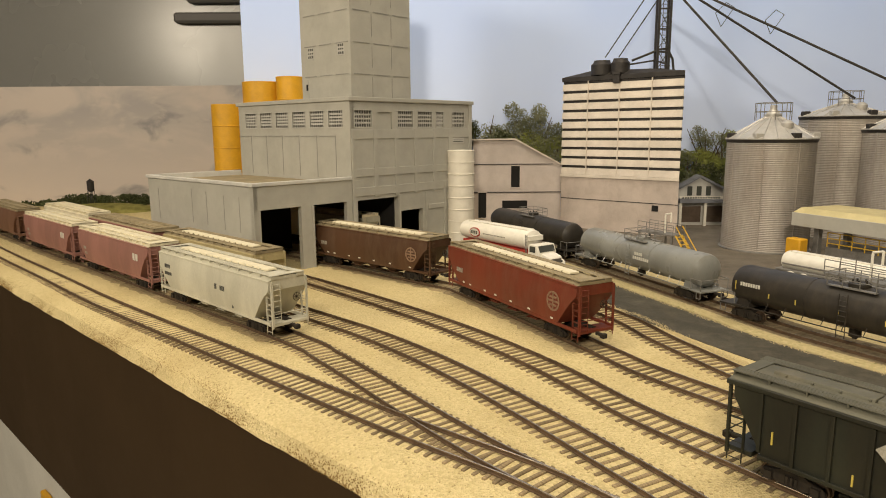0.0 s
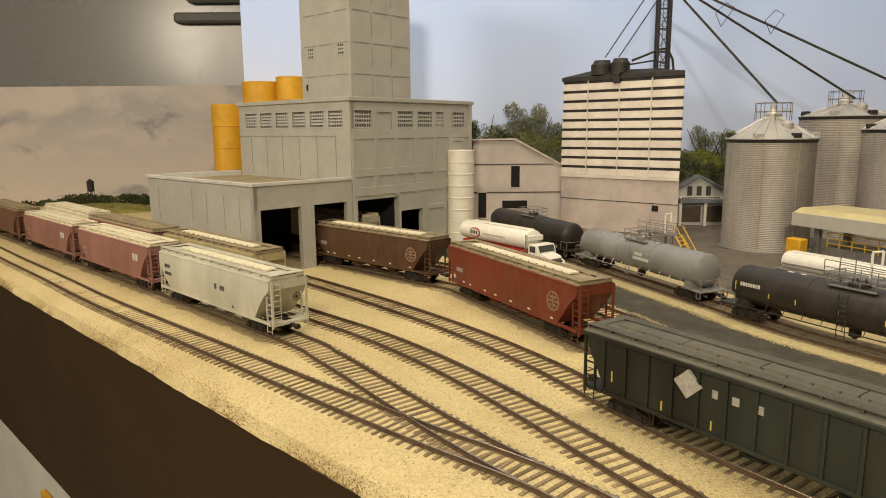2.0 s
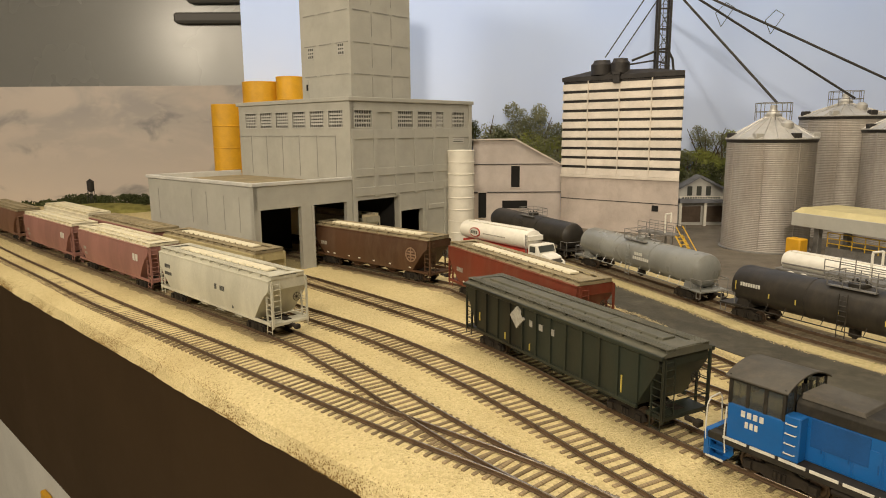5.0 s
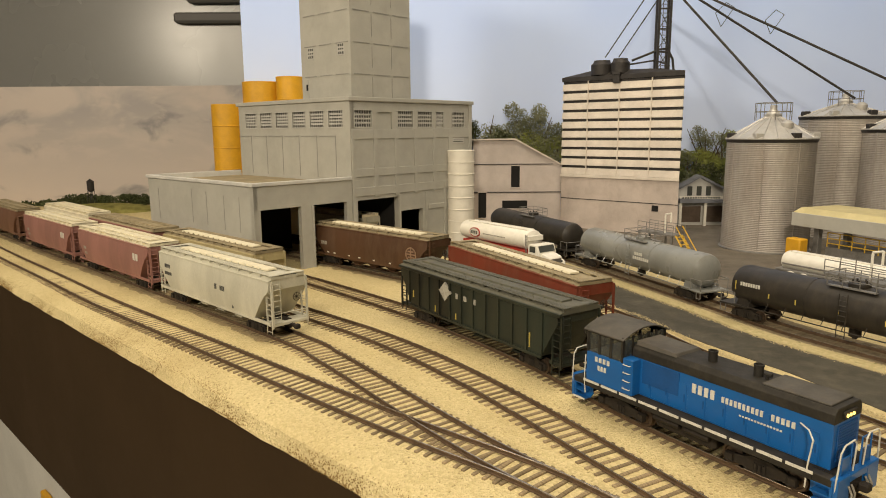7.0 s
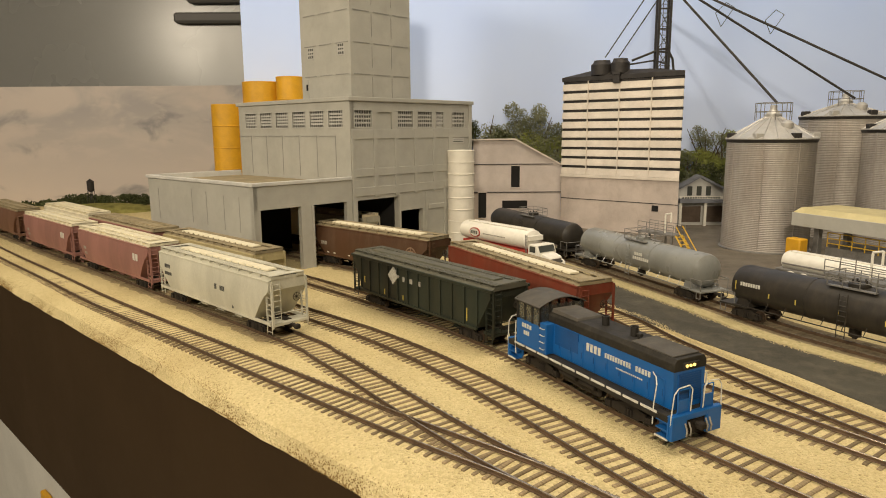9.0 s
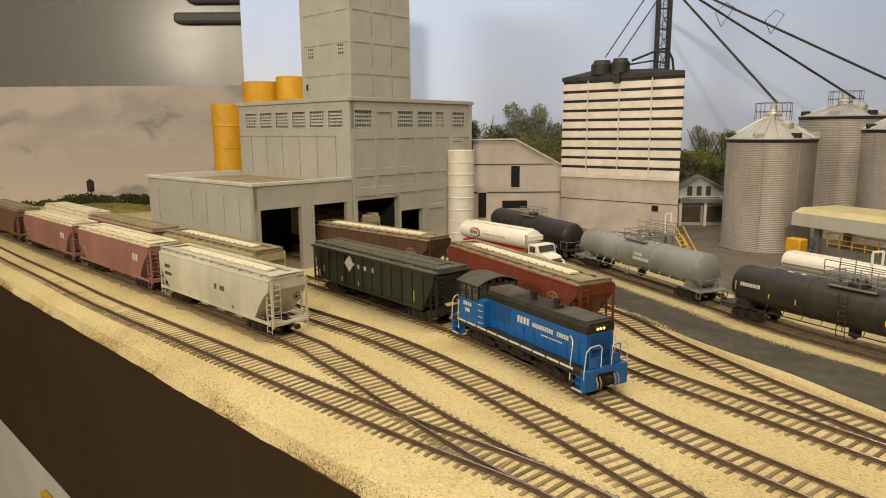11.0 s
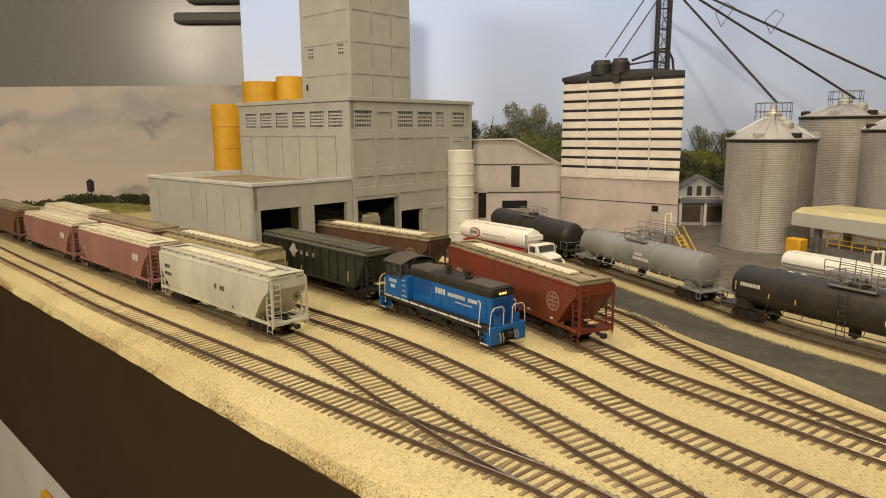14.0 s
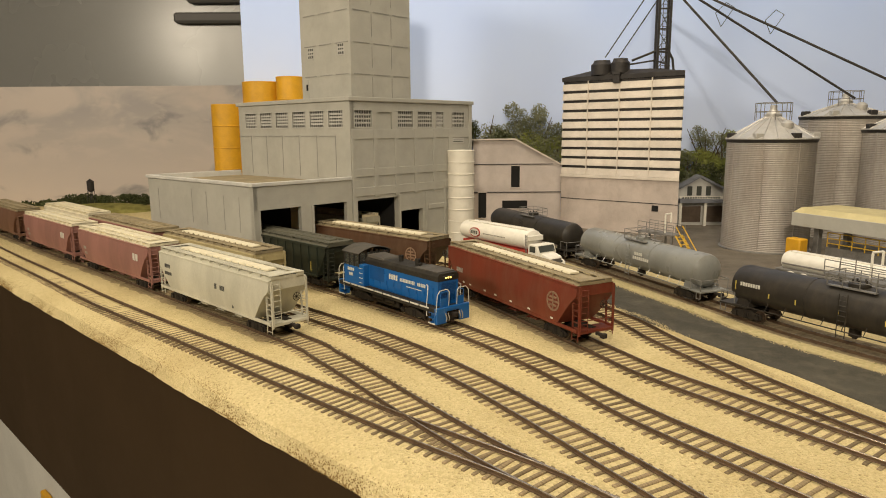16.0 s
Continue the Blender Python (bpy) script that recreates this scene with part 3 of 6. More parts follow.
def hopper_ends(t, half, paint, wide, top):
    """End cages, ladders, platforms, brake wheel and couplers, both ends."""
    for s in (-1, 1):
        e = s * half
        g = Geo().box(min(e - s * 12, e), max(e - s * 12, e), -wide + 1, wide - 1, 10.2, 12.6, 0.3)
        part("end_platform", g, paint, t)
        cage = Geo()
        for y in (-wide + 0.6, wide - 0.6):
            cage.box(min(e - s * 1.4, e), max(e - s * 1.4, e), y - 0.6, y + 0.6, 9.0, top - 3.0)
            cage.box(min(e - s * 8.6, e - s * 7.6), max(e - s * 8.6, e - s * 7.6), y - 0.5, y + 0.5, 11.0, top - 4.0)
            cage.rod((e - s * 0.6, y, 27), (e - s * 8, y, 27), 0.35, 5)
            cage.rod((e - s * 0.6, y, 18.5), (e - s * 8, y, 18.5), 0.35, 5)
        cage.rod((e - s * 0.6, -wide + 1, 20), (e - s * 0.6, wide - 1, 20), 0.35, 5)
        part("end_frame", cage, paint, t)
        for y in (-wide, wide):
            lad = Geo()
            ladder(lad, (e - s * 1.2, y), (e - s * 8.0, y), 4.5 if y * s < 0 else 6.0, top - 6.0, 9)
            part("ladder", lad, paint, t)
        lad = Geo()
        ladder(lad, (e + s * 0.2, -s * (wide - 1.0)), (e + s * 0.2, -s * (wide - 7.0)), 12.0, top - 4.0, 8)
        part("ladder", lad, paint, t)
        if s > 0:
            bw = Geo().lathe([(3.0, -0.3), (3.4, 0), (3.0, 0.3)], 16, (e - 0.6, 6, 31), "x", cap=False)
            for k in range(4):
                a = k * math.pi / 4
                bw.rod((e - 0.6, 6 + 3 * math.cos(a), 31 + 3 * math.sin(a)), (e - 0.6, 6 - 3 * math.cos(a), 31 - 3 * math.sin(a)), 0.25, 4)
            part("brake_wheel", bw, UNDER, t)
        coupler(t, e, s)


def roof_gear(t, half, top, paint, hatch_mat, walk_y, hatch_half, hatch_w=4.4, open_board=None):
    """Long trough hatch on the roof, its catches, and a running board each side."""
    g = Geo()
    n = 4
    for k in range(n):
        a, b = lerp(-hatch_half, hatch_half, k / n) + 0.3, lerp(-hatch_half, hatch_half, (k + 1) / n) - 0.3
        g.loft([[(a, -hatch_w, top), (a, -hatch_w * 0.86, top + 1.7), (a, hatch_w * 0.86, top + 1.7), (a, hatch_w, top)],
                [(b, -hatch_w, top), (b, -hatch_w * 0.86, top + 1.7), (b, hatch_w * 0.86, top + 1.7), (b, hatch_w, top)]])
    part("roof_hatch", g, hatch_mat, t, "long pale trough hatch cover", bevel=0.3)
    for s in (-1, 1):
        g = Geo()
        y = s * walk_y
        for k in range(5):
            yy = y + (k - 2) * 1.25
            g.box(-half - 1.0, half + 1.0, yy - 0.42, yy + 0.42, top + 0.4, top + 0.9)
        x = -half
        while x <= half:
            g.box(x - 0.3, x + 0.3, y - 3.0, y + 3.0, top - 2.2, top + 0.45)
            x += half / 6
        part("running_board", g, open_board or paint, t)
    g = Geo()
    k = -hatch_half + 6
    while k < hatch_half:
        for s in (-1, 1):
            g.box(k - 0.35, k + 0.35, s * hatch_w - 0.5, s * hatch_w + 0.4, top - 0.5, top + 1.4)
        k += 11
    part("hatch_catches", g, paint, t)
    for s in (-1, 1):
        part("end_walkway", Geo().box(min(s * (half - 6), s * half), max(s * (half - 6), s * half), -walk_y - 3, walk_y + 3, top + 0.3, top + 0.8), open_board or paint, t)


def hopper_bays(t, paint, n=3, span=60, wide=11.0):
    for k in range(n):
        x = (k - (n - 1) / 2) * span / max(1, n - 1) if n > 1 else 0
        g = Geo().loft([[(x - 15, -wide, 13), (x + 15, -wide, 13), (x + 15, wide, 13), (x - 15, wide, 13)],
                        [(x - 5, -5, 5), (x + 5, -5, 5), (x + 5, 5, 5), (x - 5, 5, 5)]])
        g.box(x - 6, x + 6, -7, 7, 3.6, 5.2, 0.3)
        g.rod((x - 4, -9.5, 4.4), (x - 4, 9.5, 4.4), 0.5, 6)
        part("outlet_gate", g, paint, t)


def smooth_hopper(at, paint, roof, hatch_mat, label, marks=None, group="", half=97.0):
    """Covered hopper with smooth, bellied sides and sloped ends."""
    t = thing("covered_hopper", at, label, "railway car", group)

    def w(z):
        return 15.2 + 2.2 * math.sin(math.pi * min(1.0, max(0.0, (z - 10) / 38.0)) ** 0.9)

    def ring(x, zb, narrow=1.0):
        right = []
        for k in range(9):
            z = lerp(zb, 44.5, k / 8)
            right.append((w(z) * narrow, z))
        right += [(14.6 * narrow, 46.6), (11.0 * narrow, 48.0), (5.5, 48.7)]
        pts = [(x, -y, z) for y, z in right] + [(x, y, z) for y, z in reversed(right)]
        return pts

    # end walls, slope sheets and the long bellied middle
    e = half - 3
    rings = [ring(-e, 38.5, 0.97), ring(-e + 5, 33), ring(-e + 11, 25.5), ring(-e + 17, 18), ring(-e + 22, 12.6)]
    rings += [ring(x, 12.0) for x in (-50, -25, 0, 25, 50)]
    rings += [ring(e - 22, 12.6), ring(e - 17, 18), ring(e - 11, 25.5), ring(e - 5, 33), ring(e, 38.5, 0.97)]
    part("body", Geo().loft(rings), paint, t, bevel=0.0)
    g = Geo()
    for s in (-1, 1):
        g.box(-half + 2, half - 2, s * 15.4 - 0.8, s * 15.4 + 0.8, 11.2, 13.8, 0.2)
        g.box(-e, e, s * 15.3 - 0.7, s * 15.3 + 0.7, 44.8, 46.4, 0.2)
    part("side_sill", g, paint, t)
    # roof skin
    g = Geo()
    pr = [(-14.8, 46.5), (-11, 48.1), (-5.5, 48.9), (5.5, 48.9), (11, 48.1), (14.8, 46.5)]
    g.loft([[(-e - 0.5, y, z) for y, z in pr], [(e + 0.5, y, z) for y, z in pr]])
    part("roof", g, roof, t, "dusty roof")
    roof_gear(t, half - 2, 49.4, roof, hatch_mat, 10.6, 74)
    hopper_ends(t, half, paint, 15.0, 49.0)
    hopper_bays(t, paint)
    part("centre_sill", Geo().box(-half + 4, half - 4, -3, 3, 9, 13), UNDER, t)
    for x in (-68, 68):
        bogie(t, x)
    if marks:
        for rows, m in marks:
            bar_marks(t, rows, m)
    return t


def ribbed_hopper(at, paint, roof, label, marks=None, diamond=False, group="", half=100.0, keyed=False):
    """Covered hopper with flat sides, upright ribs and open end cages."""
    t = thing("covered_hopper", at, label, "railway car", group)
    e, wd = half - 3, 16.8
    side = [(-e, 44.5), (-e, 38), (-e + 14, 13.5), (e - 14, 13.5), (e, 38), (e, 44.5)]
    g = Geo().loft([[(x, -wd, z) for x, z in side], [(x, wd, z) for x, z in side]])
    part("body", g, paint, t, bevel=0.25)
    ribs = []
    for s in (-1, 1):
        k = -e + 13.0
        while k < e - 10:
            zb = 13.5
            if k < -e + 14:
                zb = lerp(38, 13.5, (k + e) / 14)
            if k > e - 14:
                zb = lerp(38, 13.5, (e - k) / 14)
            ribs.append((k, s, zb))
            k += (2 * e - 26) / 11
    for k, s, zb in ribs:
        part("rib", Geo().box(k - 0.75, k + 0.75, s * wd - 0.2 if s > 0 else s * wd - 1.2, s * wd + 1.2 if s > 0 else s * wd + 0.2, zb + 0.5, 43.2), paint, t)
    g = Geo()
    for s in (-1, 1):
        g.box(-half, half, s * 17.2 - 1.0, s * 17.2 + 1.0, 43.4, 45.6, 0.25)
        g.box(-e + 13, e - 13, s * 17.2 - 0.9, s * 17.2 + 0.9, 12.4, 14.4, 0.2)
    part("side_sill", g, paint, t)
    pr = [(-17.4, 45.4), (-15, 46.4), (-6, 48.4), (6, 48.4), (15, 46.4), (17.4, 45.4), (17.4, 44.4), (-17.4, 44.4)]
    part("roof", Geo().loft([[(-half + 0.5, y, z) for y, z in pr], [(half - 0.5, y, z) for y, z in pr]]), roof, t, "dusty green roof")
    roof_gear(t, half - 1, 48.0, roof, roof, 11.2, 82, 4.8)
    hopper_ends(t, half, paint, 16.0, 47.5)
    hopper_bays(t, paint, 3, 88, 15.0)
    part("centre_sill", Geo().box(-half + 4, half - 4, -3, 3, 9, 13), UNDER, t)
    trucks = [bogie(t, x) for x in (-66, 66)]
    if marks:
        for rows, m in marks:
            bar_marks(t, rows, m)
    if diamond:
        for s in (-1,):
            y = s * (wd + 1.45)
            x, z, h = -27.0, 35.5, 7.6
            d = Geo().add([(x - h, y, z), (x, y, z - h), (x + h, y, z), (x, y, z + h), (x - h, y + 1.5, z), (x, y + 1.5, z - h), (x + h, y + 1.5, z), (x, y + 1.5, z + h)],
                          [(0, 1, 2, 3), (4, 7, 6, 5), (0, 4, 5, 1), (1, 5, 6, 2), (2, 6, 7, 3), (3, 7, 4, 0)])
            part("diamond_emblem", d, MARK_WORN, t, "plain white diamond emblem")
    return t, trucks


def tank_car(at, paint, label, half=100.0, r=16.0, marks=None, group=""):
    """Tank car: long barrel with dished ends, dome platform with rails, ladders, end decks."""
    t = thing("tank_car", at, label, "railway car", group)
    b = half - 12
    prof = [(0.5, -b - 6.5), (r * 0.45, -b - 5.6), (r * 0.75, -b - 3.6), (r * 0.93, -b - 1.2), (r, -b + 2.5), (r, -30.5), (r + 0.3, -30.5), (r + 0.3, -29.5), (r, -29.5), (r, 29.5), (r + 0.3, 29.5), (r + 0.3, 30.5), (r, 30.5), (r, b - 2.5), (r * 0.93, b + 1.2), (r * 0.75, b + 3.6), (r * 0.45, b + 5.6), (0.5, b + 6.5)]
    zc = 12.5 + r
    part("barrel", Geo().lathe(prof, 40, (0, 0, zc), "x"), paint, t)
    g = Geo().lathe([(7, 0), (7, 3.5), (6.4, 4.0), (3, 4.2)], 20, (0, 0, zc + r - 1.2))
    for k in range(5):
        a = k * 1.256
        g.rod((4.5 * math.cos(a), 4.5 * math.sin(a), zc + r + 2), (4.5 * math.cos(a), 4.5 * math.sin(a), zc + r + 5), 0.7, 6)
    part("manway", g, paint, t)
    g = Geo()
    zt = zc + r + 0.4
    g.box(-17, 17, -10.5, -6.8, zt - 1.6, zt - 0.8).box(-17, 17, 6.8, 10.5, zt - 1.6, zt - 0.8)
    for s in (-1, 1):
        for x in (-17, -6, 6, 17):
            g.rod((x, s * 10.3, zt - 1), (x, s * 10.3, zt + 9.0), 0.35, 5)
        for z in (4.5, 9.0):
            g.rod((-17, s * 10.3, zt + z), (17, s * 10.3, zt + z), 0.35, 5)
            g.rod((s * 17, -10.3, zt + z), (s * 17, 10.3, zt + z), 0.35, 5)
    part("dome_platform", g, GREYSTEEL, t, "dome platform with handrails")
    for s in (-1, 1):
        g = Geo()
        ladder(g, (-3, s * (r + 1.6)), (3, s * (r + 1.6)), 8, zt - 4, 9)
        part("ladder", g, paint, t)
    for s in (-1, 1):
        e = s * half
        g = Geo().box(min(e - s * 26, e), max(e - s * 26, e), -15, 15, 10.5, 12.2, 0.3)
        g.slab_xz([(e - s * 26, 12), (e - s * 14, 12), (e - s * 16, 18.5), (e - s * 24, 18.5)], -12, 12)
        part("end_deck", g, paint, t)
        for y in (-14.5, 14.5):
            g = Geo().path([(e - s * 1, y, 11), (e - s * 1, y, 22.2), (e - s * 14, y, 22.2), (e - s * 14, y, 11)], 0.4)
            part("side_handrail", g, GREYSTEEL, t, "light grey handrail")
            g = Geo().path([(e - s * 1, y, 11), (e - s * 1, y, 5), (e - s * 6, y, 5), (e - s * 6, y, 11)], 0.4)
            part("stirrup_step", g, GREYSTEEL, t, "light grey stirrup step")
        part("end_handrail", Geo().rod((e - s * 1, -14.5, 22), (e - s * 1, 14.5, 22), 0.4, 5), GREYSTEEL, t, "light grey handrail")
        coupler(t, e, s)
    g = Geo()
    for s in (-1, 1):
        g.rod((-half + 14, s * 16.6, 13.0), (half - 14, s * 16.6, 13.0), 0.45, 6)
        for k in range(-5, 6):
            g.rod((k * 15, s * 16.6, 13.0), (k * 15, s * (r - 3.0), 19.0), 0.3, 4)
    part("side_grab_rail", g, paint, t)
    part("outlet", Geo().rod((0, 0, 13), (0, 0, 6.5), 4.0, 12).rod((0, 0, 7.5), (0, 0, 4.8), 1.8, 10), UNDER, t)
    part("brake_cylinder", Geo().rod((half - 22, -8, 14.6), (half - 14, -8, 14.6), 2.2, 12), paint, t)
    for x in (-half + 24, half - 24):
        bogie(t, x)
    if marks:
        for rows, m in marks:
            bar_marks(t, rows, m)
    return t


def switcher(at, label):
    """End-cab switching locomotive: cab at the rear (-x), long hood, steps and handrails at both ends."""
    t = thing("locomotive", at, label, "locomotive")
    # frame, walkway and side stripe
    part("frame", Geo().box(-70, 70, -16.8, 16.8, 12.4, 16.2, 0.3), LOCO_BLACK, t, bevel=0.2)
    g = Geo()
    for s in (-1, 1):
        k = -62.0
        while k < 58:
            part("sill_stripe", Geo().box(k, k + 11.0, s * 17.0 - 0.2, s * 17.0 + 0.2, 15.2, 16.5), MARK, t, "white sill stripe")
            k += 12.6
    g = Geo()
    for s in (-1, 1):
        g.box(-62, 62, s * 16.9 - 0.25, s * 16.9 + 0.25, 12.6, 15.2)
    part("side_skirt", g, LOCO_BLACK, t)
    # hood: blue sides, black sloping shoulder and roof
    x0, x1 = -34.5, 65.5
    part("hood", Geo().box(x0, x1, -10.4, 10.4, 16.2, 37.0, 0.3), BLUE, t)
    pr = [(-10.6, 36.6), (-10.6, 41.0), (-8.8, 43.4), (8.8, 43.4), (10.6, 41.0), (10.6, 36.6)]
    part("hood_roof", Geo().loft([[(x0 - 0.2, y, z) for y, z in pr], [(x1 + 0.3, y, z) for y, z in pr]]), LOCO_BLACK, t, "weathered black hood roof", bevel=0.3)
    part("roof_housing", Geo().loft([[(-33.5, -9.6, 43), (-9, -9.6, 43), (-9, 9.6, 43), (-33.5, 9.6, 43)], [(-33.5, -8.6, 45.6), (-10, -8.6, 44.8), (-10, 8.6, 44.8), (-33.5, 8.6, 45.6)]]), LOCO_GREY, t, bevel=0.3)
    part("radiator_fan_deck", Geo().box(34, 63, -8.6, 8.6, 43.3, 44.3, 0.3), LOCO_GREY, t, "dusty grey radiator deck")
    for x in (4.0, 27.0):
        g = Geo().lathe([(2.1, 0), (2.1, 5.0), (2.3, 5.2), (2.3, 6.0), (1.8, 6.0), (1.7, 3.0)], 16, (x, 0, 43.0))
        part("chimney", g, LOCO_BLACK, t)
    part("horn", Geo().rod((32, -1.5, 43.2), (32, -1.5, 45.4), 0.8, 8).rod((30.5, -1.5, 45.6), (34.0, -1.5, 45.6), 0.6, 8, 1.1), LOCO_BLACK, t)
    # hood doors: panels with hinges and latches
    for s in (-1, 1):
        y = s * 10.4
        x = x0 + 2.5
        for k in range(9):
            wd = 9.6
            d = Geo().box(x, x + wd, y - 0.3, y + 0.3, 17.4, 31.4, 0.12)
            door = part("hood_door", d, BLUE, t)
            la = Geo().box(x + wd - 1.2, x + wd - 0.7, y + s * 0.3 - 0.25, y + s * 0.3 + 0.25, 22, 26)
            part("latch", la, BLUE_DARK, door)
            x += wd + 0.75
        part("side_grille", Geo().box(-28.0, -6.0, y - 0.42, y + 0.42, 23.5, 36.2, 0.1), BLUE_DARK, t, "dark blue ventilation grille")
    nose = part("radiator", Geo().box(x1 - 0.2, x1 + 0.5, -7.6, 7.6, 19.5, 35.4, 0.2), BLUE_DARK, t, "dark blue radiator grille")
    g = Geo()
    for k in range(12):
        z = 20.4 + k * 1.25
        g.box(x1 + 0.4, x1 + 0.75, -7.2, 7.2, z, z + 0.5)
    part("slats", g, BLUE_DARK, nose)
    hl = part("headlight_housing", Geo().box(x1 + 0.1, x1 + 1.4, -5.2, 5.2, 38.0, 41.2, 0.3), LOCO_BLACK, t)
    for y in (-3.5, -1.2, 1.2):
        part("headlight", Geo().lathe([(0.8, 0), (0.8, 0.4), (0.4, 0.6)], 14, (x1 + 1.35, y, 39.6), "x"), HEADLIGHT, hl, "lit warm headlight")
    # cab
    cx0, cx1 = -61.0, -36.0
    g = Geo()
    g.box(cx0, cx1, -16.4, 16.4, 16.2, 33.4, 0.3)
    cab = part("cab", g, BLUE, t)
    for s in (-1, 1):
        ya, yb = sorted((s * 16.2, s * 15.3))
        for x in (cx0 + 0.7, cx0 + 8.6, cx0 + 16.4, cx1 - 0.7):
            part("window_post", Geo().box(x - 0.7, x + 0.7, ya, yb, 33.2, 44.9), LOCO_BLACK, cab, "black window post")
        part("window_header", Geo().box(cx0, cx1, ya, yb, 44.8, 46.8), LOCO_BLACK, cab, "black strip above the windows")
    for x in (cx0 + 0.4, cx1 - 0.4):
        for y in (-15.8, -8.8, -3.0, 3.0, 8.8, 15.8):
            part("window_post", Geo().box(x - 0.4, x + 0.4, y - 0.7, y + 0.7, 33.2, 47.5), LOCO_BLACK, cab, "black window post")
    for s in (-1, 1):
        part("pane", Geo().box(cx0 + 0.8, cx1 - 0.8, s * 15.6 - 0.15, s * 15.6 + 0.15, 33.3, 45.0), CABGLASS, cab, "clear window glass")
    for x in (cx0 + 0.5, cx1 - 0.5):
        part("pane", Geo().box(x - 0.15, x + 0.15, -15.2, 15.2, 33.3, 46.6), CABGLASS, cab, "clear window glass")
    prof = []
    for k in range(13):
        y = lerp(-17.6, 17.6, k / 12)
        prof.append((y, 46.6 + 5.2 * (1 - (y / 17.6) ** 2)))
    prof += [(y, z - 0.8) for y, z in reversed(prof)]
    part("cab_roof", Geo().loft([[(cx0 - 1.5, y, z) for y, z in prof], [(cx1 + 1.2, y, z) for y, z in prof]]), LOCO_GREY, t, "grey arched cab roof", bevel=0.2)
    # battery box steps between cab and hood
    for s in (-1, 1):
        part("battery_box", Geo().box(-36.2, -29.5, min(s * 10, s * 16.2), max(s * 10, s * 16.2), 16.2, 36.5, 0.4), BLUE, t)
        g = Geo()
        for z in (19.5, 24.0, 28.5, 33.0):
            g.path([(-35.2, s * 16.2, z), (-35.2, s * 17.0, z), (-31.0, s * 17.0, z), (-31.0, s * 16.2, z)], 0.28)
        part("grab_irons", g, MARK, t, "white grab irons")
    # end platforms, steps, pilots, handrails
    for e in (-1, 1):
        x = e * 70
        xa, xb = min(x - e * 1.5, x + e * 1.8), max(x - e * 1.5, x + e * 1.8)
        part("pilot", Geo().box(xa, xb, -16.4, -6.5, 3.0, 16.4, 0.4).box(xa, xb, 6.5, 16.4, 3.0, 16.4, 0.4).box(xa, xb, -7.0, 7.0, 12.6, 16.4, 0.4), BLUE, t, bevel=0.2)
        part("draft_pocket", Geo().box(min(x - e * 4.0, x + e * 0.2), max(x - e * 4.0, x + e * 0.2), -6.6, 6.6, 3.6, 12.8), UNDER, t, "grimy coupler pocket")
        for s in (-1, 1):
            g = Geo().slab_xz([(x - e * 10.5, 16.2), (x, 16.2), (x, 3.0), (x - e * 8.5, 3.0), (x - e * 10.5, 6.0)], s * 12.2, s * 11.6)
            g.slab_xz([(x - e * 1.0, 16.2), (x, 16.2), (x, 3.0), (x - e * 1.0, 3.0)], s * 16.8, s * 11.6)
            for z in (3.2, 7.6, 12.0):
                g.box(min(x - e * 8.5, x), max(x - e * 8.5, x), min(s * 11.6, s * 16.6), max(s * 11.6, s * 16.6), z, z + 0.6)
            part("steps", g, BLUE, t)
            part("step_edges", Geo().box(min(x - e * 8.6, x), max(x - e * 8.6, x), s * 16.7 - 0.2, s * 16.7 + 0.2, 2.9, 3.9), MARK, t, "white step edges")
            g = Geo()
            g.path([(x + e * 0.4, s * 15.8, 6), (x + e * 1.0, s * 16.4, 16), (x + e * 1.4, s * 15.4, 28), (x + e * 1.6, s * 13.0, 31), (x + e * 1.6, s * 6.0, 31.5), (x + e * 1.6, s * 4.0, 29), (x + e * 1.0, s * 4.0, 17)], 0.34, 6)
            if e > 0:
                g.path([(x - 10.5, s * 16.6, 8), (x - 10.0, s * 16.9, 18), (x - 8.8, s * 16.6, 30), (x - 12.0, s * 14.0, 32.5), (x - 17, s * 11.2, 33)], 0.34, 6)
            else:
                g.path([(x + 9.3, s * 16.9, 8), (x + 8.5, s * 17.0, 18), (x + 8.7, s * 16.7, 31)], 0.34, 6)
            part("handrail", g, MARK, t, "white handrail")
        g = Geo().box(min(x, x - e * 0.5), max(x, x - e * 0.5), -11.5, -4.0, 16.4, 23.5).box(min(x, x - e * 0.5), max(x, x - e * 0.5), 4.0, 11.5, 16.4, 23.5)
        if e > 0:
            part("end_panel", g, BLUE, t)
            for s in (-1, 1):
                part("end_rail", Geo().path([(x, s * 11.5, 16), (x, s * 11.5, 29), (x, s * 4, 29), (x, s * 4, 16)], 0.35, 5), BLUE, t)
        coupler(t, e * 66.5, e)
        for y in (-8, -5.5, 5.5, 8):
            part("air_hose", Geo().path([(x + e * 1.8, y, 11.5), (x + e * 3.4, y, 8), (x + e * 3.0, y, 4.8)], 0.45, 5), MARK_DIM, t)
    # fuel tank, air reservoirs, bogies
    part("fuel_tank", Geo().box(-17, 17, -13.5, 13.5, 4.0, 12.4, 1.6), UNDER, t, bevel=0.3)
    g = Geo()
    for s in (-1, 1):
        g.rod((-16, s * 14.6, 10.2), (-1, s * 14.6, 10.2), 1.7, 12).rod((2, s * 14.6, 10.2), (15, s * 14.6, 10.2), 1.7, 12)
    part("air_reservoirs", g, UNDER, t)
    trucks = [bogie(t, x, 28.0, 5.6, 0.78) for x in (-38, 38)]
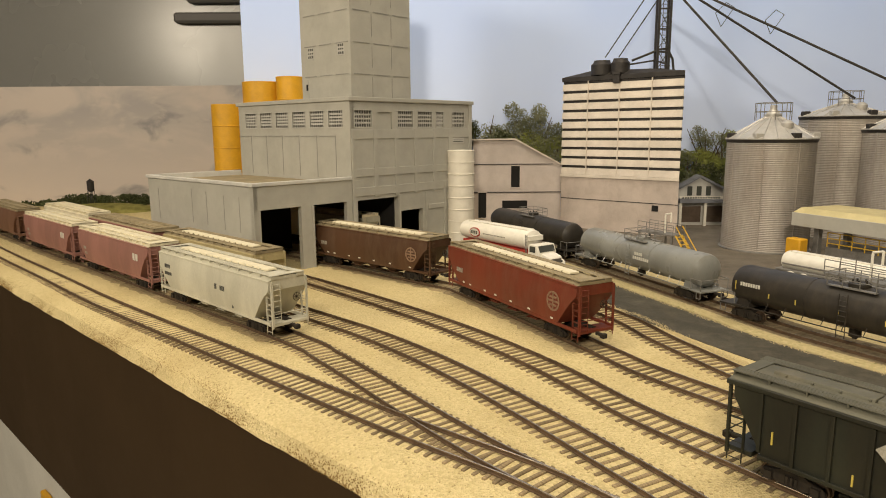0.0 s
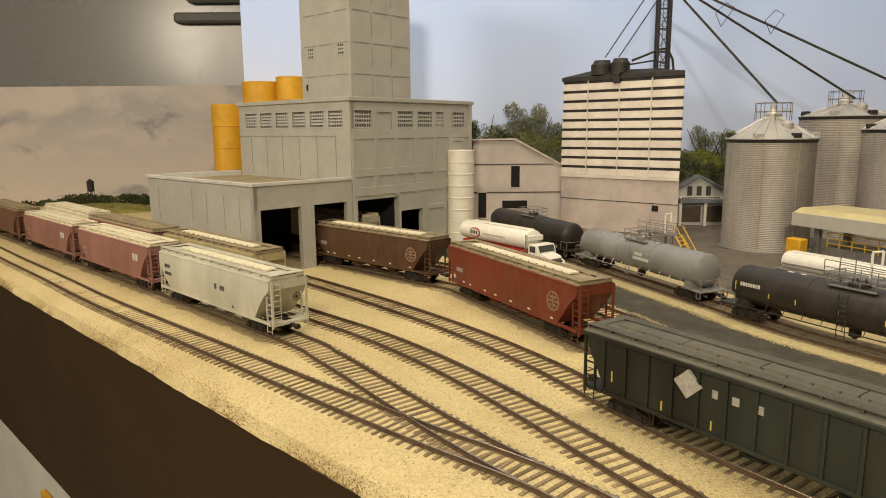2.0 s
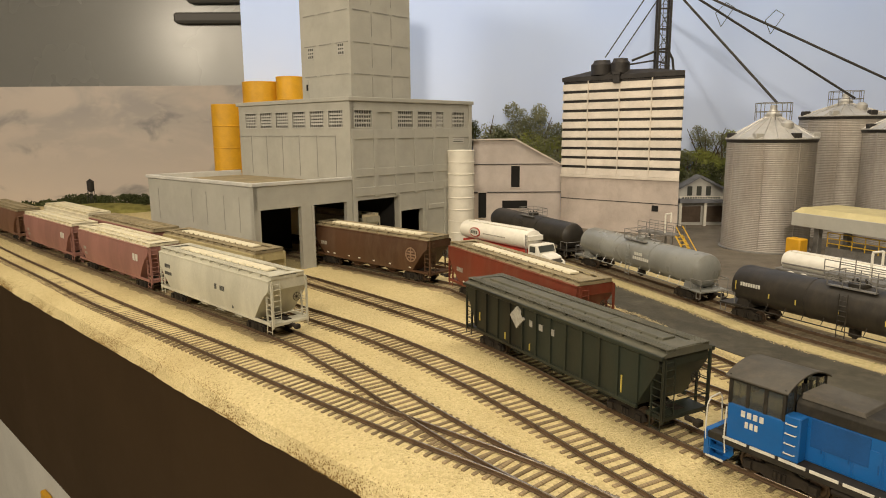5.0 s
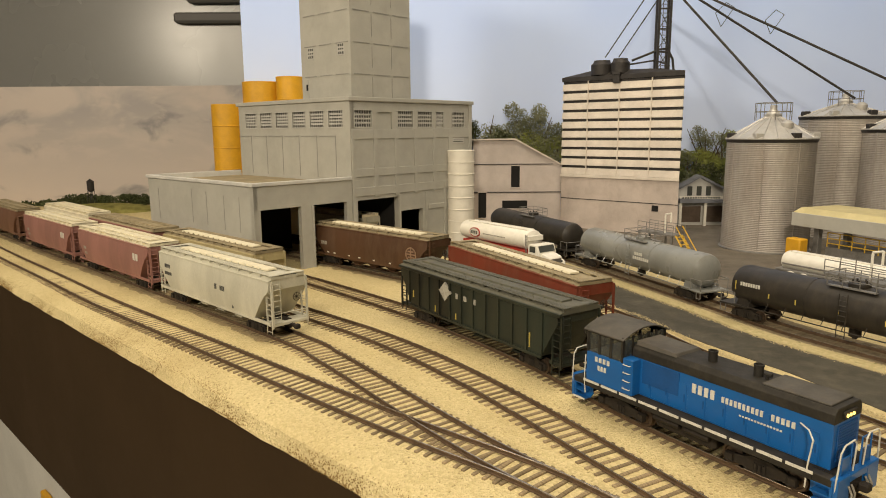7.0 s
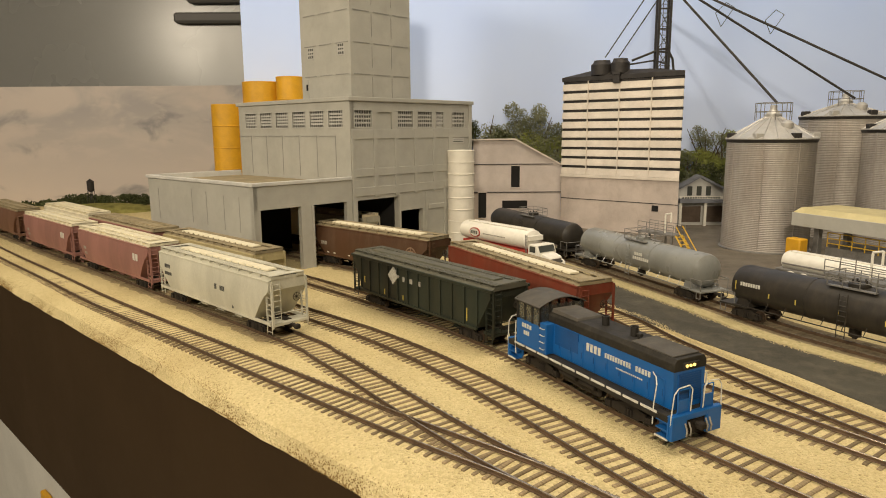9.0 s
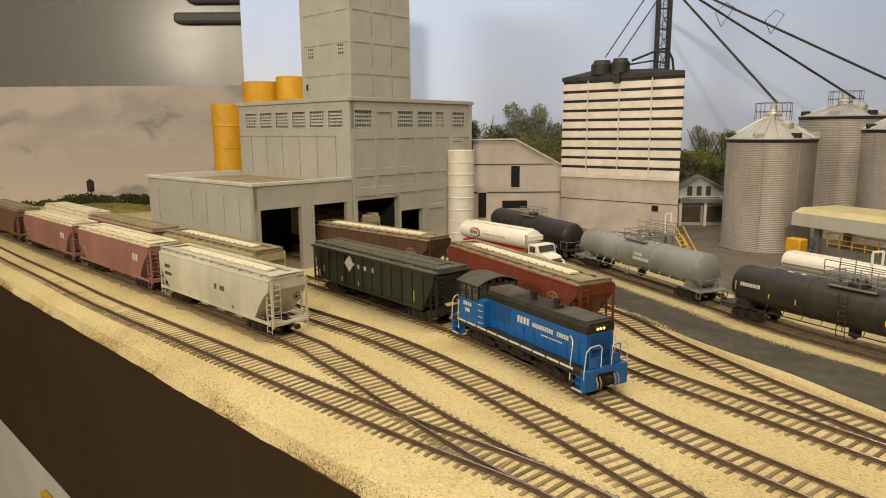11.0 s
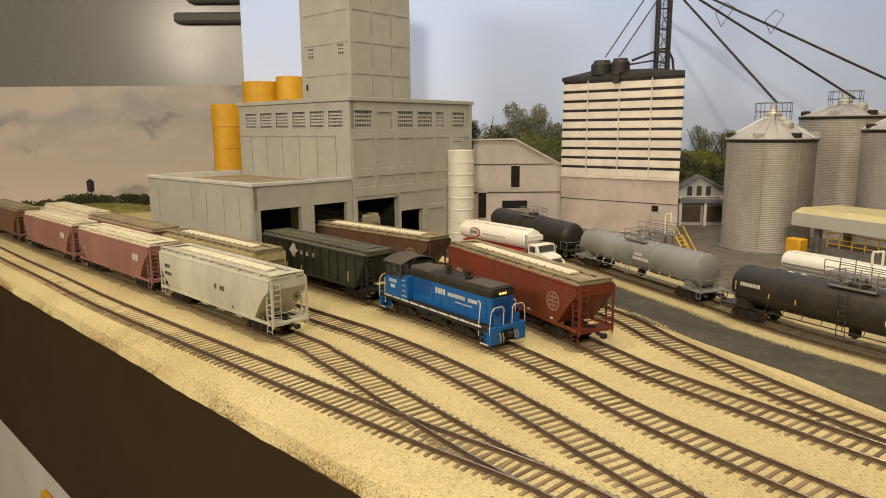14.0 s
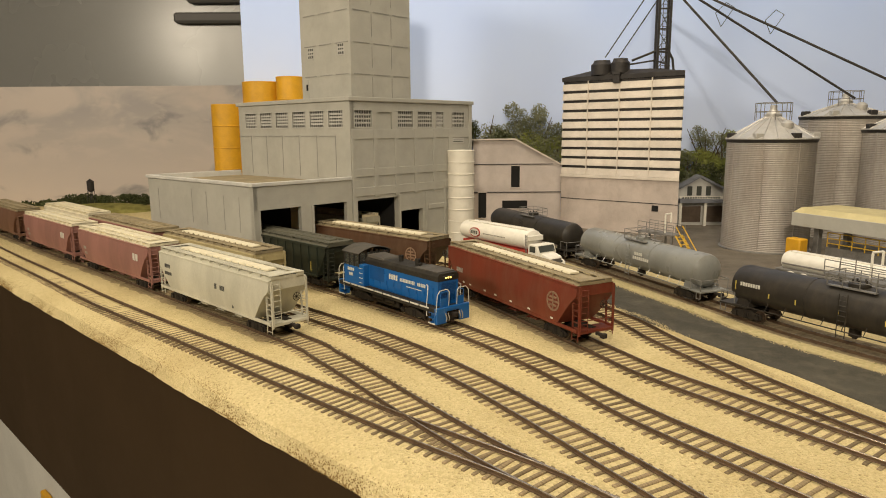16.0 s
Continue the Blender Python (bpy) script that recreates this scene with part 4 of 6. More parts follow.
    # blocked-out lettering and numbers
    rows = [(1.5, 14.5, -10.9, 28.6, 33.2, 4), (17.0, 37.5, -10.9, 29.0, 31.8, 10), (40.5, 51.5, -10.9, 29.0, 31.8, 5)]
    bar_marks(t, rows, MARK, label="white blocked-out lettering on the hood")
    bar_marks(t, [(26.0, 46.0, -10.9, 25.4, 26.2, 14)], MARK, label="small white blocked-out lettering")
    bar_marks(t, [(-54.5, -43.5, -16.7, 28.8, 31.6, 4), (-52.5, -46.0, -16.7, 24.0, 26.8, 3)], MARK, label="white blocked-out cab numbers")
    return t, trucks


# ---- cars on the tracks ----
def stand_at(line, x, y, half):
    return line.stand(line.near(x, y), half * MM[0])


G_CARS = "hopper cars standing in the yard"
lett = [([(-80, -69, -17.35, 33, 36.5, 4), (-80, -66, -17.6, 26.5, 29.5, 6)], MARK_DARK), ([(14, 19, -17.6, 28, 32.5, 1), (23, 31, -17.6, 28, 32, 3)], MARK_DARK), ([(40, 43, -16.6, 15.5, 18, 1)], MARK_DARK)]
smooth_hopper(stand_at(LINE_B, -0.1607, 0.5217, 68), P_GREY, P_GREY, HATCH, "light grey covered hopper with a cream roof hatch", lett, G_CARS)
pale = [([(62, 76, -17.45, 30, 37, 2)], MARK), ([(-74, -66, -17.6, 26, 29, 2), (-72, -64, -17.2, 20, 23, 2)], MARK_DIM)]
smooth_hopper(stand_at(LINE_B, -0.3035, 0.6615, 68), P_PINK, HATCH, HATCH, "faded red covered hopper with a dusty cream roof", pale, G_CARS)
smooth_hopper(stand_at(LINE_B, -0.447, 0.798, 68), P_PINK, HATCH, HATCH, "faded red covered hopper with a dusty cream roof", pale, G_CARS)
smooth_hopper(stand_at(LINE_B, -0.592, 0.935, 68), P_BROWN, ROOF_DUST, ROOF_DUST, "dark brown covered hopper at the end of the string", None, G_CARS)
smooth_hopper(stand_at(LINE_C, -0.2075, 0.6135, 68), P_TAN, ROOF_DUST, HATCH, "tan covered hopper with a pale roof hatch", None, G_CARS)
ribbed_hopper(stand_at(LINE_C, -0.350, 0.750, 68), P_PINK, ROOF_DUST, "pink and brown ribbed covered hopper", None, False, G_CARS, half=97)
smooth_hopper(stand_at(LINE_C, -0.49, 0.885, 68), HATCH, HATCH, HATCH, "cream covered hopper behind the red ones", None, G_CARS)
red_marks = [([(-78, -66, -17.6, 25, 29, 5)], MARK_DIM)] + [([(x, x + 5, -16.55, 15.2, 16.6, 1)], MARK) for x in (-68, -56, -30, -12, 12, 38, 68)]
red = smooth_hopper(stand_at(LINE_E, 0.0600, 0.5075, 68), P_RED, ROOF_DUST, HATCH, "oxide red covered hopper with a cream roof hatch", red_marks, G_CARS, half=100.0)


def round_emblem(t, x, y, z, r):
    g = Geo().lathe([(r * 0.82, 0), (r * 0.82, -0.3), (r, -0.3), (r, 0)], 28, (x, y, z), "y", cap=False)
    g.box(x - r * 0.8, x + r * 0.8, y - 0.3, y, z - 0.7, z + 0.7).box(x - 0.7, x + 0.7, y - 0.3, y, z - r * 0.8, z + r * 0.8)
    g.box(x - r * 0.55, x + r * 0.55, y - 0.3, y, z + r * 0.3, z + r * 0.5).box(x - r * 0.55, x + r * 0.55, y - 0.3, y, z - r * 0.5, z - r * 0.3)
    part("round_emblem", g, MARK_RUSTY, t, "faded round emblem")


round_emblem(red, 72, -17.35, 30, 7.8)
brown = smooth_hopper(stand_at(LINE_E, -0.066, 0.666, 68), P_REDBROWN, ROOF_DUST, HATCH, "dark brown covered hopper half inside the mill door", red_marks, G_CARS)
round_emblem(brown, 72, -17.35, 30, 7.8)
smooth_hopper(stand_at(LINE_F, -0.155, 0.840, 68), P_GREY, HATCH, HATCH, "grey covered hopper inside the mill", None, G_CARS)
G_TANKS = "tank cars standing behind the road"
tank_car(stand_at(LINE_G, 0.1857, 0.619, 76), P_TANKGREY, "blue-grey tank car with faded lettering", 103, marks=[([(9, 22, -16.3, 30.5, 33.5, 4), (7, 32, -16.4, 26.0, 29.0, 8)], MARK)], group=G_TANKS)
tank_car(stand_at(LINE_G, 0.2645, 0.419, 76), P_BLACK, "black tank car with yellow reflectors", 103, marks=[([(-83, -65, -16.3, 30, 33, 8)], MARK), ([(-88, -86.8, -16.0, 26, 33, 1)] + [(x, x + 1.2, -16.4, 24, 28, 1) for x in (-58, -36, -4, 28)], MARK_YELLOW)], group=G_TANKS)
tank_car(stand_at(LINE_G, 0.108, 0.807, 76), P_BLACK, "black tank car beside the grey sheds", 103, group=G_TANKS)

# the moving train
green_marks = [([(x, x + 1.1, -17.2, z0, z1, 1) for x, z0, z1 in ((-74, 21, 27), (-42, 16, 21), (-14.5, 16, 20.5), (7, 16, 20), (35, 16, 20.5), (67, 17, 27))], MARK_YELLOW), ([(-14.5, -10, -17.2, 32.5, 36.5, 1), (-4.5, 1.0, -17.2, 32.5, 36.5, 1), (6.5, 12.5, -17.2, 32.5, 36.5, 1)], MARK_WORN)]
HOPPER, HOPPER_TRUCKS = ribbed_hopper(LINE_D.stand(0.6, 0.066), P_GREEN, P_GREENROOF, "dark green ribbed covered hopper with a white diamond", green_marks, True, "", half=95)
MM[0] = LOCO_LONG
LOCO, LOCO_TRUCKS = switcher(LINE_D.stand(0.8, 0.038), "blue switching locomotive with a black hood roof and lit headlights")


MM[:] = [0.001, 0.001, 0.001]


# ---- the grey feed mill: x along the door front, y away from it, mm from its corner ----
MILL_AT = pose(-0.1010, 0.7436, -0.004, 0, 0, 47.43)


def wall_grid(g, a0, a1, d0, d1, z0, z1, holes, along_x=True):
    """One connected upright wall with rectangular holes (a0, a1, z0, z1)."""
    xs = sorted({a0, a1, *[h[0] for h in holes], *[h[1] for h in holes]})
    zs = sorted({z0, z1, *[h[2] for h in holes], *[h[3] for h in holes]})
    nx, nz = len(xs), len(zs)
    k = len(g.v)
    for d in (d0, d1):
        for z in zs:
            for x in xs:
                g.v.append((x, d, z) if along_x else (d, x, z))

    def solid(i, j):
        if not (0 <= i < nx - 1 and 0 <= j < nz - 1):
            return False
        mx, mz = (xs[i] + xs[i + 1]) / 2, (zs[j] + zs[j + 1]) / 2
        return not any(h[0] < mx < h[1] and h[2] < mz < h[3] for h in holes)

    def at(i, j, back):
        return k + back * nx * nz + j * nx + i

    for i in range(nx - 1):
        for j in range(nz - 1):
            if not solid(i, j):
                continue
            g.f.append((at(i, j, 0), at(i + 1, j, 0), at(i + 1, j + 1, 0), at(i, j + 1, 0)))
            g.f.append((at(i, j, 1), at(i, j + 1, 1), at(i + 1, j + 1, 1), at(i + 1, j, 1)))
            for (p, q), (di, dj) in ((((i, j), (i + 1, j)), (0, -1)), (((i, j + 1), (i + 1, j + 1)), (0, 1)), (((i, j), (i, j + 1)), (-1, 0)), (((i + 1, j), (i + 1, j + 1)), (1, 0))):
                if not solid(i + di, j + dj):
                    g.f.append((at(*p, 0), at(*q, 0), at(*q, 1), at(*p, 1)))


def lattice_window(parent, x, y, z, w, h, along_x, rows=4, cols=7, flat=False):
    """Framed opening with a dark back and a grid of bars; x, y, z its lower corner."""
    fr, ba, dk = Geo(), Geo(), Geo()

    def bx(g, a0, a1, d0, d1, c0, c1):
        if along_x:
            g.box(x + a0, x + a1, y + d0, y + d1, z + c0, z + c1)
        else:
            g.box(x + d0, x + d1, y + a0, y + a1, z + c0, z + c1)

    d0, d1, d2, d3 = (-0.25, 0.2, -0.5, -0.25) if flat else (2.6, 3.2, 0.8, 1.6)
    bx(dk, 0, w, d0, d1, 0, h)
    bx(fr, -0.8, w + 0.8, -0.5, 0.8, -1.0, 0)
    bx(fr, -0.8, w + 0.8, -0.5, 0.8, h, h + 0.8)
    bx(fr, -0.8, 0, -0.5, 0.8, 0, h)
    bx(fr, w, w + 0.8, -0.5, 0.8, 0, h)
    for k in range(1, rows):
        c = h * k / rows
        bx(ba, 0, w, d2, d3, c - 0.95, c + 0.95)
    for k in range(1, cols):
        a = w * k / cols
        bx(ba, a - 0.28, a + 0.28, d2 + 0.05, d3 - 0.05, 0, h)
    # back panel carries the louvres' shade in its colour
    win = part("window", dk, SLOT, parent, "louvred window, the shade behind its bars painted dark")
    part("frame", fr, LATTICE, win)
    part("louvres", ba, LATTICE, win)


def build_mill():
    t = thing("feed_mill", MILL_AT, "grey concrete feed mill with a tall tower and open rail doors", "building")
    # front: four rail doors and a row of louvred windows
    doors = [(-117.5, -69, 0, 67.6), (-53, -7.7, 0, 67.6), (6.0, 70.0, 0, 67.6), (73.6, 111.5, 0, 50.0)]
    wins = [(5.5, 30.5), (71, 96), (104.5, 129.5), (136.5, 150), (167, 190)]
    g = Geo()
    wall_grid(g, -125, 0, 0, 6, 0, 92, doors[:2])
    part("low_front_wall", g, CONCRETE, t, bevel=0.3)
    g = Geo()
    wall_grid(g, 0, 204, -1.2, 6, 0, 179, doors[2:] + [(a, b, 149.5, 167.5) for a, b in wins] + [(40, 62, 138, 166)])
    part("front_wall", g, CONCRETE, t)
    part("door", Geo().box(40, 62, 0.6, 2.0, 138, 166, 0.3), CONCRETE, t, "plain grey loading door")
    for a, b in wins:
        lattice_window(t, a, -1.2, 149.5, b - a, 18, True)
    # left side
    g = Geo()
    wall_grid(g, 0.0, 231, -125, -120, 0, 92, [], False)
    part("low_side_wall", g, CONCRETE, t)
    swins = [(11 + k * 34.6, 11 + k * 34.6 + 25.0) for k in range(6)]
    g = Geo()
    wall_grid(g, -1.2, 225, -1.2, 5, 88, 179, [(a, b, 149.5, 167.5) for a, b in swins], False)
    part("side_wall", g, CONCRETE, t)
    for a, b in swins:
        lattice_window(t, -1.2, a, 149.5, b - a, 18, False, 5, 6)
    part("back_wall", Geo().box(200, 204, 6, 145, 0, 179), CONCRETE, t)
    # roofs and cornices
    part("low_roof", Geo().box(-120, 0, 6, 229, 86, 88.5), ROOF_DUST, t, "dusty flat roof")
    g = Geo().box(-127, 0, -1.5, 3.5, 91.5, 95, 0.3).box(-127, -122, 3.5, 233, 91.5, 95, 0.3).box(-122, 0, 228.5, 233, 88, 95, 0.3)
    part("low_cornice", g, CONCRETE_LIGHT, t)
    part("roof", Geo().prism([(1, 1), (203, 1), (203, 145), (132, 224), (1, 224)], 174, 177), CONCRETE, t)
    g = Geo().box(-3.5, 207, -3.5, 2, 177.5, 182, 0.4).box(-3.5, 2, 2, 228, 177.5, 182, 0.4)
    part("cornice", g, CONCRETE, t)
    # inner walls and ceilings, the interior's shade put into their near-black colour
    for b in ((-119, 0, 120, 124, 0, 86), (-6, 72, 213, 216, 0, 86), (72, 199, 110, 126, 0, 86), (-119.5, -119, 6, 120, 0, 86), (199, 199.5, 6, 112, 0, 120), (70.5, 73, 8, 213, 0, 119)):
        part("inner_wall", Geo().box(*b), DARK, t, "inner wall painted near-black for interior shade")
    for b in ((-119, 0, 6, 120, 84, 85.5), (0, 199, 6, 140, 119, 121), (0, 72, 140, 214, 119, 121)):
        part("inner_ceiling", Geo().box(*b), DARK, t, "inner ceiling painted near-black for interior shade")
    # pilasters and beams on the front
    for x0, x1 in ((0, 4.2), (32, 39), (65, 71.5), (97.5, 104), (130.5, 136.5), (159, 167)):
        part("pilaster", Geo().box(x0, x1, -2.3, -1.1, 0 if x0 == 0 else 70, 147, 0.3), CONCRETE, t)
    for x0, x1, z1 in ((199, 204.5, 177.5), (116, 120, 70), (70.3, 73.3, 70), (4.2, 5.8, 70), (150, 153, 80), (178, 181, 80)):
        part("pilaster", Geo().box(x0, x1, -2.6, -1.1, 0, z1, 0.15), CONCRETE, t)
    for x0, z0, z1 in ((0, 136, 147), (0, 94, 103), (0, 72, 82), (121, 48, 54)):
        part("beam", Geo().box(x0, 199, -2.2, -1.1, z0, z1, 0.3), CONCRETE, t)
    part("pilaster", Geo().box(-56, -53, -0.8, 0.2, 0, 67), CONCRETE, t)
    g = Geo()
    for k in range(6):
        y = 24 + k * 34.6
        g.box(-1.7, -1.15, y, y + 0.7, 92, 140)
        g.box(-1.7, -1.15, y + 1, y + 30, 139, 139.6)
    part("panel_joints", g, GROOVE, t)
    for y, z0, z1 in ((26, 44, 80), (56, 44, 80), (92, 46, 82), (124, 46, 84), (205, 44, 80)):
        part("joint", Geo().box(-125.3, -124.9, y, y + 0.9, z0, z1), GROOVE, t)
    part("joint", Geo().box(-125.3, -124.9, 10, 36, 30, 30.8), GROOVE, t)
    # vents on the right end
    for x, z in ((168, 130), (168, 96), (168, 62)):
        lattice_window(t, x, -1.2, z, 20, 11, True, 5, 1, True)
    # head-house tower on the roof
    tw, td, th = 92.0, 90.0, 360.0
    x0, y0 = 8.5, 6.0
    part("tower", Geo().box(x0, x0 + tw, y0, y0 + td, 176, th), CONCRETE, t, bevel=0.4)
    g = Geo()
    for z in (207, 241, 275, 309, 343):
        for k in range(3):
            a = x0 + 4 + k * 30
            g.box(a, a + 24, y0 - 0.5, y0 + 0.1, z, z + 0.9)
            b = y0 + 4 + k * 28.5
            g.box(x0 - 0.5, x0 + 0.1, b, b + 22, z, z + 0.9)
        for k in (1, 2):
            g.box(x0 + 1.2 + k * 30, x0 + 1.8 + k * 30, y0 - 0.3, y0 + 0.1, z - 26, z - 2)
    part("tower_joints", g, GROOVE, t)
    for y, z in ((21, 229), (76, 228)):
        lattice_window(t, x0, y0 + y - 10, z, 10, 11, False, 3, 3, True)
    d = part("roof_door", Geo().box(x0 - 0.7, x0, y0 + 77, y0 + 87, 178, 205, 0.2), CONCRETE, t)
    part("door_pane", Geo().box(x0 - 1.2, x0 - 0.6, y0 + 77.5, y0 + 80.5, 192, 199), DARK, d)
    return t


build_mill()


def banded_tank(name, x, y, r, z0, z1, material, label, category, rings=0, group=""):
    t = thing(name, pose(x, y, -0.004), label, category, group)
    part("shell", Geo().lathe([(r, z0), (r, z1 - 0.6)], 48, cap=False), material, t)
    for k in range(1, rings + 1):
        z = z0 + (z1 - z0) * k / (rings + 1)
        part("band", Geo().lathe([(r - 0.1, z - 0.7), (r + 0.5, z - 0.4), (r + 0.5, z + 0.4), (r - 0.1, z + 0.7)], 48, cap=False), material, t)
    part("lid", Geo().lathe([(r + 0.2, z1 - 1.6), (r + 0.2, z1 - 0.4), (r - 0.6, z1), (0.4, z1 + 0.6)], 48), material, t)
    return t


banded_tank("yellow_tank", -0.3105, 0.985, 22.5, 0, 184, YELLOW, "tall yellow cylindrical tank behind the mill", "tank", 5, "yellow tanks")
banded_tank("yellow_tank", -0.263, 1.000, 27.5, 0, 216, YELLOW, "yellow cylindrical tank behind the mill", "tank", 6, "yellow tanks")
banded_tank("yellow_tank", -0.2175, 0.985, 20.5, 0, 222, YELLOW, "yellow cylindrical tank behind the mill", "tank", 6, "yellow tanks")
banded_tank("white_silo", 0.0235, 0.862, 17.3, 0, 120, WHITE, "white ringed silo beside the mill", "silo", 7)


# ---- grain elevator, sheds and silos ----
def build_elevator():
    a, b = Vector((0.1775, 1.0, 0)), Vector((0.3135, 0.885, 0))
    d = b - a
    ang = math.degrees(math.atan2(d.y, d.x))
    t = thing("grain_elevator", pose(a.x, a.y, -0.004, 0, 0, ang), "cream banded grain elevator with a mauve-grey base", "building")
    L = d.length * 1000
    dep = 26
    plan = [(0, 0), (L, 0), (L - 22, dep), (14, dep)]
    part("base", Geo().prism(plan, 0, 78), SIDING_GREY, t, "mauve-grey lower siding")
    part("base_vent", Geo().box(L * 0.80, L * 0.80 + 9, -0.8, 0.3, 34, 42), DARK, t, "small dark opening")
    part("base_joint", Geo().box(0, L, -0.5, 0.2, 44, 45), BLACKSTEEL, t)
    part("base_trim", Geo().box(-1, L + 0.5, -2.5, 0, 76, 80, 0.4), SIDING, t)
    n, z0, z1 = 10, 80, 213
    h = (z1 - z0) / n
    for k in range(n):
        z = z0 + k * h
        g = Geo().prism([(0, 0), (L, 0), (L - 22, dep), (14, dep)], z, z + h - 3.6)
        g.loft([[(0, -1.4, z + 0.4), (L, -1.4, z + 0.4), (L, 0, z + 0.4), (0, 0, z + 0.4)], [(0, -0.4, z + h - 4), (L, -0.4, z + h - 4), (L, 0, z + h - 4), (0, 0, z + h - 4)]])
        part("siding_band", g, SIDING, t)
        g = Geo().box(0.5, L - 0.5, 0.6, 3.0, z + h - 3.8, z + h + 0.2)
        part("dark_joint", g, BLACKSTEEL, t, "dark gap between bands")
    g = Geo()
    for x in (L * 0.23, L * 0.5, L * 0.76):
        g.box(x - 0.6, x + 0.6, -2.0, 0, 80, 213)
    part("seams", g, SIDING, t)
    g = Geo().loft([[(-1, -2, 213), (L + 1, -2, 213), (L - 20, dep, 213), (13, dep, 213)], [(-1, -2, 219), (L + 1, -2, 219), (L - 20, dep, 220), (13, dep, 220)]])
    g.loft([[(0, -1.5, 219), (L, -1.5, 219), (L - 20, dep, 219), (13, dep, 219)], [(40, 8, 227), (L - 50, 8, 225), (L - 50, 16, 225), (40, 16, 227)]])
    part("roof", g, BLACKSTEEL, t, "dark tarred roof")
    part("spout_hood", Geo().box(80, 90, -5, 2, 208, 221).box(79, 91, -6, 2, 219, 222.5, 0.3), BLACKSTEEL, t)
    for x, r, zt in ((56, 15, 241), (84, 13, 242)):
        g = Geo().lathe([(r, 0), (r, 14), (r * 0.8, 17), (r * 0.75, 20), (1, 20.5)], 20, (x, 9, zt - 21))
        part("roof_vent", g, BLACKSTEEL, t, "dark round roof vent")
    return t


build_elevator()


def build_leg_tower():
    """Lattice leg above the elevator with spouts running down to the silos."""
    t = thing("lattice_tower", pose(0.297, 0.93, 0.0), "dark steel lattice tower with grain spouts", "tower")
    z0, z1 = 212, 400
    for x in (-7.6, 7.6):
        for y in (-5, 5):
            part("leg", Geo().box(x - 1.5, x + 1.5, y - 1.5, y + 1.5, z0, z1), BLACKSTEEL, t)
    g = Geo()
    z = z0 + 8
    while z < z1 - 26:
        g.rod((-7.6, -5, z), (7.6, -5, z + 24), 0.5, 5).rod((7.6, -5, z), (-7.6, -5, z + 24), 0.5, 5).box(-7.6, 7.6, -6, -4, z - 1, z + 1)
        z += 26
    part("braces", g, BLACKSTEEL, t)
    g = Geo()
    ladder(g, (-3, -6.5), (3, -6.5), z0, z1, 34, 0.4)
    part("ladder", g, BLACKSTEEL, t)
    return t


build_leg_tower()


def pole_thing(name, pts, r, label, category, n=8, material=BLACKSTEEL):
    g = Geo().path([(x * 1000, y * 1000, z * 1000) for x, y, z in pts], r, n)
    return tagged(part(name, g, material), label, category)


HEAD_P = (0.2925, 0.93, 0.340)
for end in ((0.3935, 0.80, 0.170), (0.533, 0.88, 0.178), (0.62, 0.815, 0.158)):
    pole_thing("grain_spout", [HEAD_P, end], 1.5, "long dark grain spout down to a silo", "pipe")
for a, b, c in ((0.3680, 0.905, 0.2875), (0.4310, 0.900, 0.2772)):
    pole_thing("spout_spreader", [(a - 0.012, b, c + 0.001), (a - 0.004, b, c - 0.016), (a + 0.012, b, c + 0.008), (a + 0.001, b, c + 0.014), (a - 0.012, b, c + 0.001)], 0.4, "thin wire frame on a grain spout", "frame", 4)
for x in (0.2255, 0.2440):
    pole_thing("stay_cable", [(x, 0.95, 0.2385), (x + 0.0735, 0.95, 0.349)], 0.8, "dark stay cable above the elevator", "cable", 6)
pole_thing("roof_pipe", [(0.257, 0.93, 0.2320), (0.288, 0.93, 0.2440), (0.305, 0.925, 0.2420), (0.310, 0.925, 0.2330), (0.312, 0.925, 0.218)], 1.6, "dark conveyor pipe on the elevator roof", "pipe")
pole_thing("roof_pipe", [(0.254, 0.93, 0.2270), (0.288, 0.93, 0.2320), (0.301, 0.925, 0.2270), (0.304, 0.925, 0.218)], 1.2, "dark conveyor pipe on the elevator roof", "pipe")


